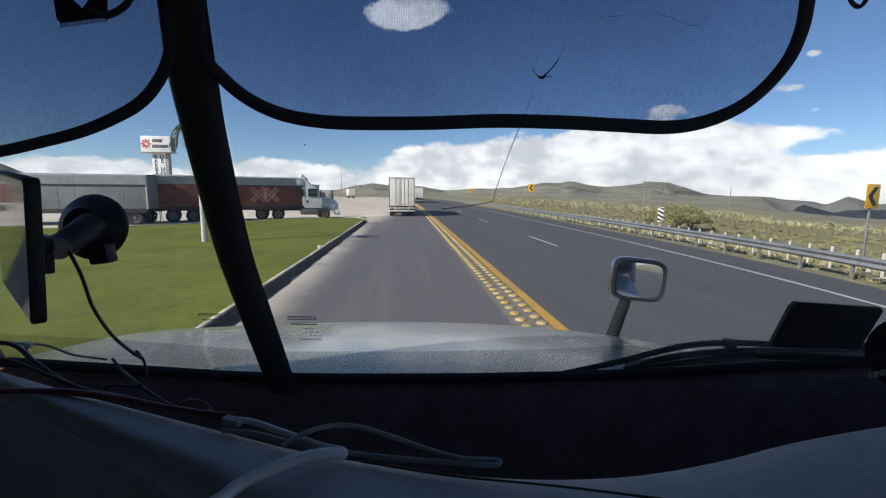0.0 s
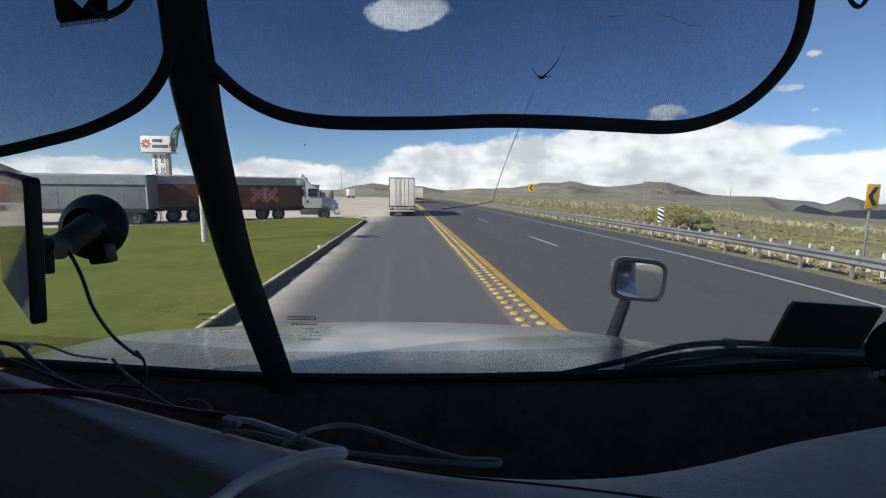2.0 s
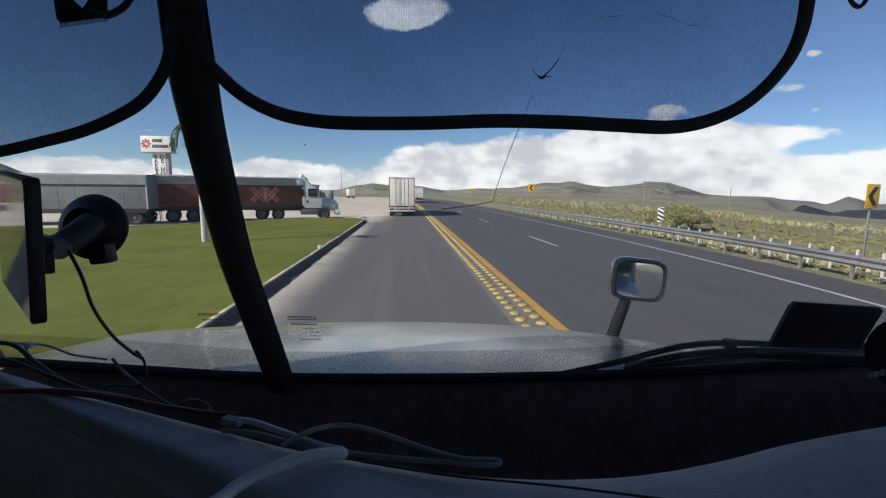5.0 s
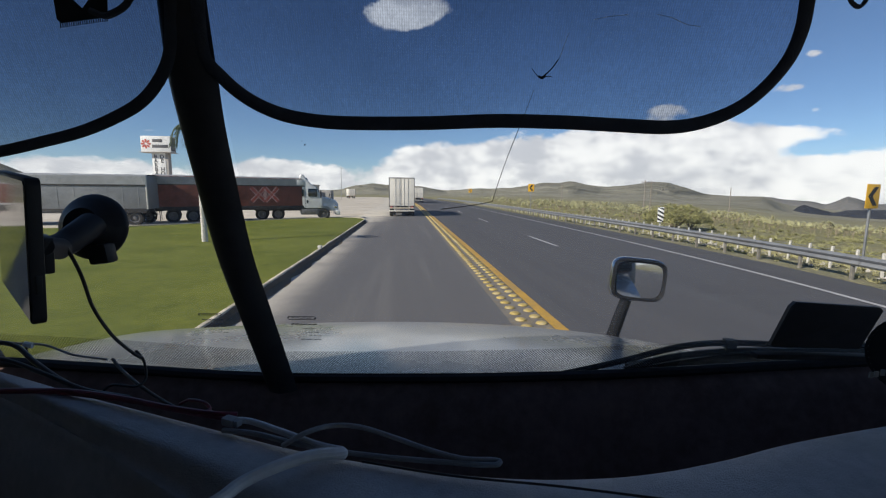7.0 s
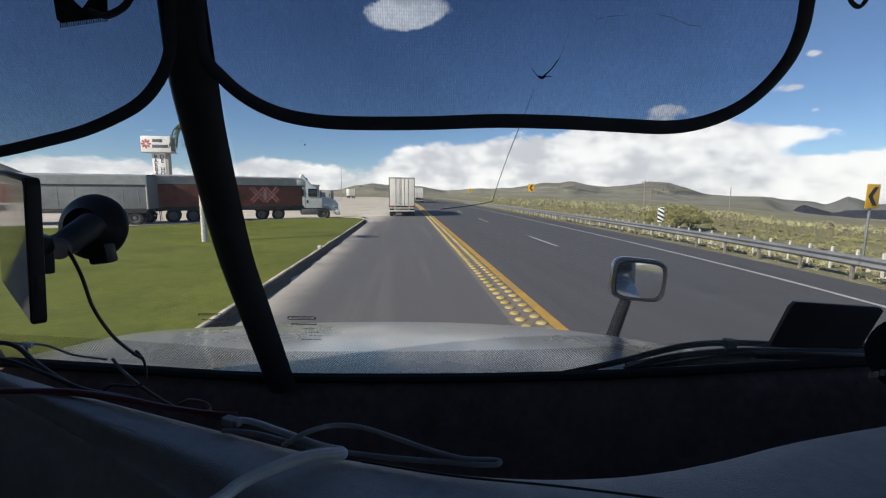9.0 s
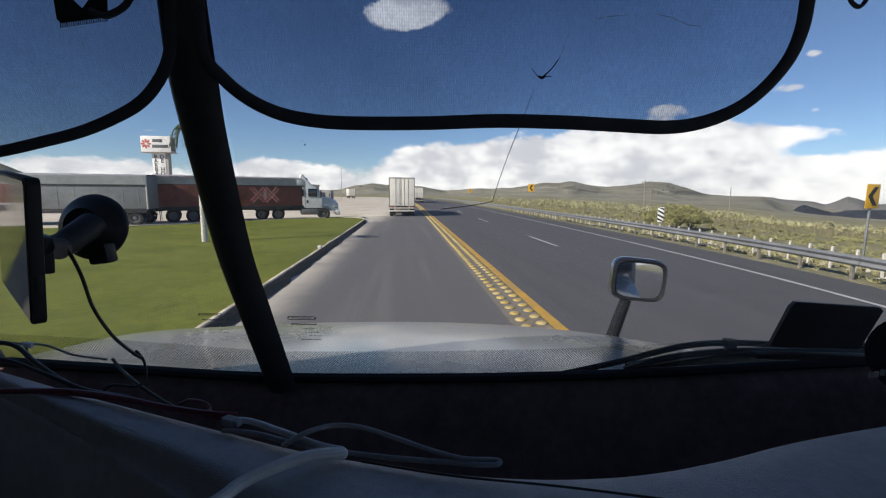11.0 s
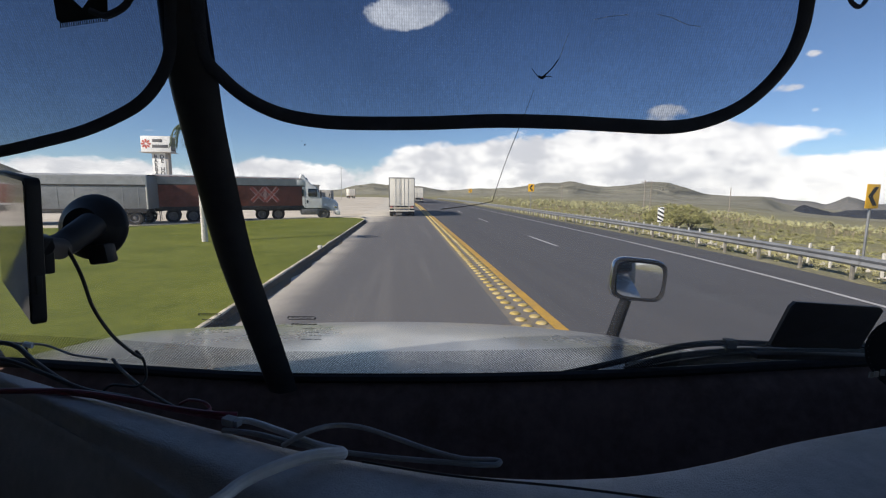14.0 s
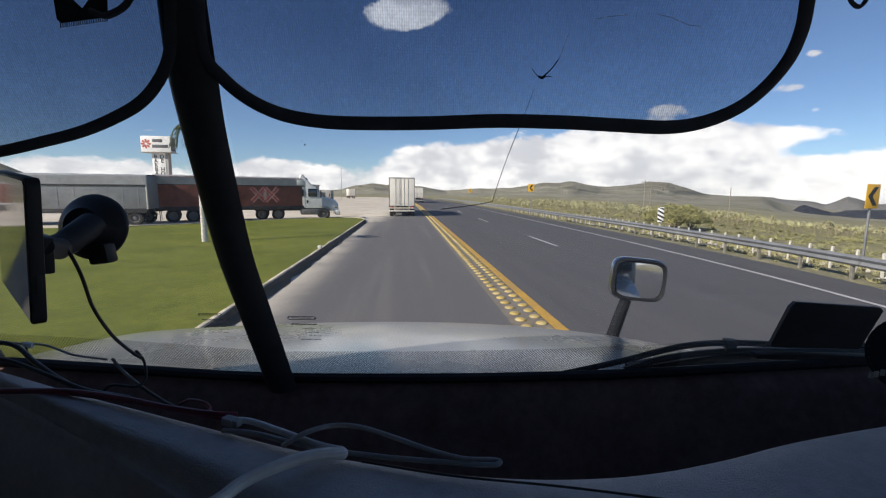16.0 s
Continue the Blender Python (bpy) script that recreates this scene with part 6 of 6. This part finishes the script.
cable([(-0.444, 0.48, 2.274), (-0.442, 0.472, 2.28), (-0.44, 0.478, 2.285), (-0.437, 0.49, 2.278), (-0.438, 0.5, 2.263), (-0.445, 0.52, 2.233), (-0.443, 0.53, 2.191), (-0.432, 0.54, 2.154), (-0.419, 0.55, 2.129), (-0.409, 0.56, 2.112)], 0.0021, M_CABLE_B, "thin black power cable hanging from the suction mount")
cable([(-0.193, 0.299, 2.096), (-0.174, 0.309, 2.101), (-0.164, 0.331, 2.101), (-0.143, 0.351, 2.102), (-0.119, 0.37, 2.100), (-0.096, 0.384, 2.094), (-0.093, 0.389, 2.090)], 0.0056, M_CABLE_W, "thick grubby white cable lying over the dashboard")
cable([(-0.241, 0.448, 2.088), (-0.211, 0.445, 2.09), (-0.166, 0.425, 2.09), (-0.123, 0.401, 2.092), (-0.094, 0.392, 2.092)], 0.0035, M_CABLE_W, "grubby white cable with a plug on the dashboard")
cable([(-0.233, 0.432, 2.086), (-0.195, 0.424, 2.088), (-0.154, 0.409, 2.089), (-0.113, 0.396, 2.09)], 0.0029, M_CABLE_G, "grey cable lying along the dashboard edge")
cable([(-0.158, 0.403, 2.088), (-0.134, 0.409, 2.1), (-0.111, 0.422, 2.1), (-0.081, 0.42, 2.1), (-0.044, 0.41, 2.095), (-0.008, 0.395, 2.092), (0.025, 0.385, 2.09), (0.053, 0.387, 2.088), (0.061, 0.384, 2.088), (0.051, 0.38, 2.087), (0.003, 0.384, 2.087), (-0.047, 0.389, 2.087), (-0.099, 0.397, 2.087)], 0.0026, M_CABLE_G, "looped grey cable on the dashboard edge")
cable([(-0.583, 0.498, 2.09), (-0.519, 0.504, 2.09), (-0.452, 0.5, 2.092), (-0.378, 0.485, 2.092), (-0.312, 0.466, 2.092), (-0.256, 0.458, 2.09), (-0.233, 0.464, 2.086)], 0.0036, M_CABLE_R, "dark red cable lying on the dashboard")
cable([(-0.512, 0.511, 2.088), (-0.438, 0.499, 2.088), (-0.365, 0.485, 2.088), (-0.299, 0.466, 2.088), (-0.24, 0.453, 2.087)], 0.0024, M_CABLE_R, "thin dark red cable beside a thicker one")
cable([(-0.692, 0.6, 2.115), (-0.626, 0.6, 2.112), (-0.576, 0.58, 2.095), (-0.532, 0.565, 2.079), (-0.489, 0.55, 2.069)], 0.0034, M_CABLE_B, "black cable running along the dashboard")
cable([(-0.659, 0.57, 2.11), (-0.598, 0.57, 2.099), (-0.543, 0.56, 2.086), (-0.482, 0.55, 2.07), (-0.406, 0.53, 2.07)], 0.003, M_CABLE_B, "black cable running along the dashboard")
cable([(-0.708, 0.63, 2.108), (-0.649, 0.63, 2.102), (-0.615, 0.64, 2.096), (-0.582, 0.65, 2.077), (-0.537, 0.66, 2.066)], 0.0018, M_CABLE_G, "thin grey cable under the windscreen")
cable([(-0.496, 0.62, 2.084), (-0.468, 0.6, 2.076), (-0.423, 0.57, 2.069), (-0.383, 0.55, 2.06), (-0.347, 0.53, 2.057)], 0.0022, M_CABLE_B, "thin black cable dropping to the dashboard")
cable([(-0.463, 0.555, 2.064), (-0.451, 0.56, 2.072), (-0.42, 0.56, 2.071), (-0.412, 0.57, 2.078), (-0.42, 0.58, 2.099), (-0.43, 0.58, 2.115)], 0.0018, M_CABLE_B, "thin black looped cable on the dashboard")
cable([(-0.341, 0.53, 2.062), (-0.328, 0.53, 2.068), (-0.304, 0.52, 2.071), (-0.29, 0.51, 2.067), (-0.3, 0.5, 2.067), (-0.324, 0.51, 2.065)], 0.002, M_CABLE_R, "curled end of a dark red cable")
t = thing("cable_plug", "grubby white plug at the end of a cable", "plug", at=(-0.233, 0.445, 2.09))
part("shell", boxed((-0.006, -0.005, -0.004), (0.009, 0.005, 0.0045), 0.0016, Matrix.Translation((-0.231, 0.441, 2.092)) @ Matrix.Rotation(radians(-20), 4, "Z")), M_CABLE_G, t, world=True)
part("collar", boxed((0.009, -0.004, -0.003), (0.016, 0.004, 0.004), 0.0014, Matrix.Translation((-0.231, 0.441, 2.092)) @ Matrix.Rotation(radians(-20), 4, "Z")), M_CABLE_G, t, world=True)

t = thing("cable_joiner", "small pale inline connector on a thin cable", "connector", at=(-0.632, 0.63, 2.099))
part("sleeve", tube(bmesh.new(), [Vector((-0.638, 0.63, 2.101)), Vector((-0.627, 0.632, 2.098))], 0.0045, 10), M_CABLE_W, t, world=True)
part("tie", tube(bmesh.new(), [Vector((-0.635, 0.63, 2.102)), Vector((-0.63, 0.625, 2.086))], 0.0016, 6), M_CABLE_B, t, world=True)

PN = thing("flat_panel", "flat black plastic panel propped against the windscreen", "panel", at=(0.564, 0.6, 2.132))
bm = bmesh.new()
slab(bm, [(0.507, 0.63, 2.122), (0.506, 0.6, 2.193), (0.511, 0.598, 2.2), (0.614, 0.58, 2.199), (0.619, 0.58, 2.194), (0.63, 0.615, 2.125)], (0, 0.006, 0.0))
part("plate", bm, M_PLATE, PN, world=True, smooth=False)
part("ledge", boxed((-0.09, -0.008, -0.005), (0.12, 0.008, 0.003), 0.002, Matrix.Translation((0.562, 0.615, 2.114))), M_GASKET, PN, world=True)
GA = thing("round_gadget", "round black device with pale print at the dash end", "device", at=(0.565, 0.5, 2.138))
cyl(bm := bmesh.new(), (0.594, 0.5, 2.158), (0.556, 0.47, 2.17), 0.049, seg=40)
bmesh.ops.bevel(bm, geom=list(bm.edges), offset=0.004, segments=2, affect="EDGES")
part("casing", bm, M_GASKET, GA, world=True)
for p in ((0.491, 0.462, 2.151), (0.497, 0.462, 2.152), (0.504, 0.462, 2.154)):
    part("print_bar", boxed((-0.0022, -0.0008, -0.0035), (0.0022, 0.0008, 0.0035), 0, Matrix.Translation(p)), M_LETTER, GA, world=True)


# all that was built since the cab leans with it
for ob in set(scene.objects) - OUTSIDE:
    if ob.parent is None:
        ob.matrix_basis = CAB_LEAN @ ob.matrix_basis

# ---------------------------------------------------------------- things passed earlier on the drive, beside and behind the cab
bm = boxed((-46, -110, -0.4), (-1.0, -58.2, 0.006))
solo("forecourt", bm, M_ASPHALT, "worn asphalt forecourt beside the lawn", "ground", kind="structure", smooth=False)


def palm(at, h, lean, seed):
    """Slim palm: pale ringed trunk and feathered fronds, blown to one side by the wind."""
    rng = np.random.default_rng(seed)
    t = thing("palm_tree", "slim palm with wind-blown drooping fronds", "palm", group="lawn palms", at=at)
    bm = bmesh.new()
    spine = smooth_line([(0, 0, -0.2), (lean * 0.3, 0, h * 0.5), (lean, 0, h)], 14)
    tube(bm, spine, 0.13, 10, r_end=0.075)
    for k, v in enumerate(spine[2:-2]):
        tube(bm, [v - Vector((0, 0, 0.03)), v + Vector((0, 0, 0.03))], 0.135 - 0.0022 * k, 10)
    part("trunk", bm, M_POST, t)
    head = Vector((lean, 0, h))
    for k in range(11):
        a = k * 0.59 + rng.random() * 0.4
        d = (Vector((math.cos(a), math.sin(a), 0)) + Vector((-0.55, 0, 0))).normalized()
        L = 0.6 + 0.2 * rng.random()
        rib = smooth_line([head, head + d * 0.45 * L + Vector((0, 0, 0.42)), head + d * 1.0 * L + Vector((0, 0, 0.25)), head + d * 1.25 * L + Vector((0, 0, -0.45))], 8)
        bm = tube(bmesh.new(), rib, 0.016, 5, r_end=0.004)
        side = d.cross(Vector((0, 0, 1)))
        for i, q in enumerate(rib[3:]):
            for sg in (-1, 1):
                e = q + side * sg * 0.20 + d * 0.14 + Vector((0, 0, -0.20 - 0.1 * rng.random()))
                bm.faces.new([bm.verts.new(q - d * 0.02), bm.verts.new(q + d * 0.02), bm.verts.new(e)])
        part("frond", bm, M_FROND, t)
    return t


palm((-10.5, 18.8, 0.15), 4.6, -0.12, 1)
palm((-26.0, -24.0, 0.15), 5.6, -0.2, 2)


def lamp_post(at):
    t = thing("street_lamp", "tall rust-red street lamp post on the lawn", "street lamp", group="lawn lamps", at=at)
    part("pole", cyl(bmesh.new(), (0, 0, -0.1), (0, 0, 10.5), 0.11, 0.07, 12), M_TERRA, t, "rust-red painted steel pole")
    part("foot", boxed((-0.25, -0.25, -0.1), (0.25, 0.25, 0.12), 0.02), M_KERB, t)
    part("arm", cord([(0, 0, 10.3), (0.7, 0, 10.75), (1.8, 0, 10.85)], 0.035, 5, 8), M_TERRA, t)
    part("lamp_head", boxed((1.6, -0.14, 10.74), (2.3, 0.14, 10.9), 0.05), M_ZINC, t)


lamp_post((-6.0, -5.5, 0.15))
lamp_post((-4.0, -30.0, 0.15))


def container_truck():
    t = thing("container_trailer", "dark blue ribbed shipping container on a trailer", "container", at=at_pose(-13.0, -66.0, 110))
    blue = mat("dark_blue_container_paint", (0.035, 0.055, 0.10), 0.55, vary=0.2, scale=1.0, stain=(0.09, 0.07, 0.06), stain_amt=0.4)
    box_trailer(t, 0.0, 12.2, blue, 3.9, 1.3, ribs=28)
    axles(t, (1.2, 2.5))
    part("brand_bar", boxed((7.0, -1.33, 2.5), (9.6, -1.31, 3.1), 0.005), M_SIGNWHITE, t, "plain pale bar of a name")


container_truck()


def round_tree(at, h, seed):
    rng = np.random.default_rng(seed)
    t = thing("tree", "dark green broad tree with a loose crown", "tree", at=at)
    bm = tube(bmesh.new(), smooth_line([(0, 0, -0.2), (0.1, 0, h * 0.3), (0, 0.1, h * 0.7)], 5), 0.22, 10, r_end=0.08)
    for k in range(6):
        a = k * 1.05
        tube(bm, smooth_line([(0.05, 0, h * (0.3 + 0.05 * k)), (math.cos(a) * h * 0.15, math.sin(a) * h * 0.15, h * (0.48 + 0.04 * k)), (math.cos(a) * h * 0.3, math.sin(a) * h * 0.3, h * (0.55 + 0.05 * k))], 4), 0.07, 6, r_end=0.02)
    part("trunk", bm, M_BARK, t)
    vs, fs, n = [], [], 0
    for k in range(300):
        q = rng.normal(size=3)
        q = q / np.linalg.norm(q) * (0.5 + 0.5 * rng.random()) * np.array([0.38, 0.38, 0.34]) * h + np.array([0, 0, h * 0.66])
        v, f = leaf_tuft(rng, 30, 0.07 * h, 0.006 * h, 0.8, 0.0)
        vs.append(v + q)
        fs.append(f + n)
        n += len(v)
    me = bpy.data.meshes.new("crown")
    me.from_pydata(np.concatenate(vs).tolist(), [], np.concatenate(fs).tolist())
    me.materials.append(M_BUSH)
    o = new("crown", me)
    o.parent = t


round_tree((-32.0, -30.0, 0.15), 6.5, 8)
yucca(on_land(33, -28, -0.05), 2, 2.1, 0.4, "tall branching tree yucca with thick spiky heads")
yucca(on_land(35, -26, -0.05), 4, 1.5, 2.0, "medium tree yucca beside a taller one")
for k, (x, y, hd) in enumerate(((-66, 46, 6), (-68, 54, 6))):
    t = thing("waiting_truck", "white tractor with a brown trailer waiting in the yard", "truck", group="waiting trucks", at=at_pose(x, y, hd, 0.03))
    tractor(t, 9.5, M_TRUCKWHITE)
    box_trailer(t, -1.5, 11.4, M_RUST, 3.8, 1.1, ribs=10)
    axles(t, (0, 1.3))
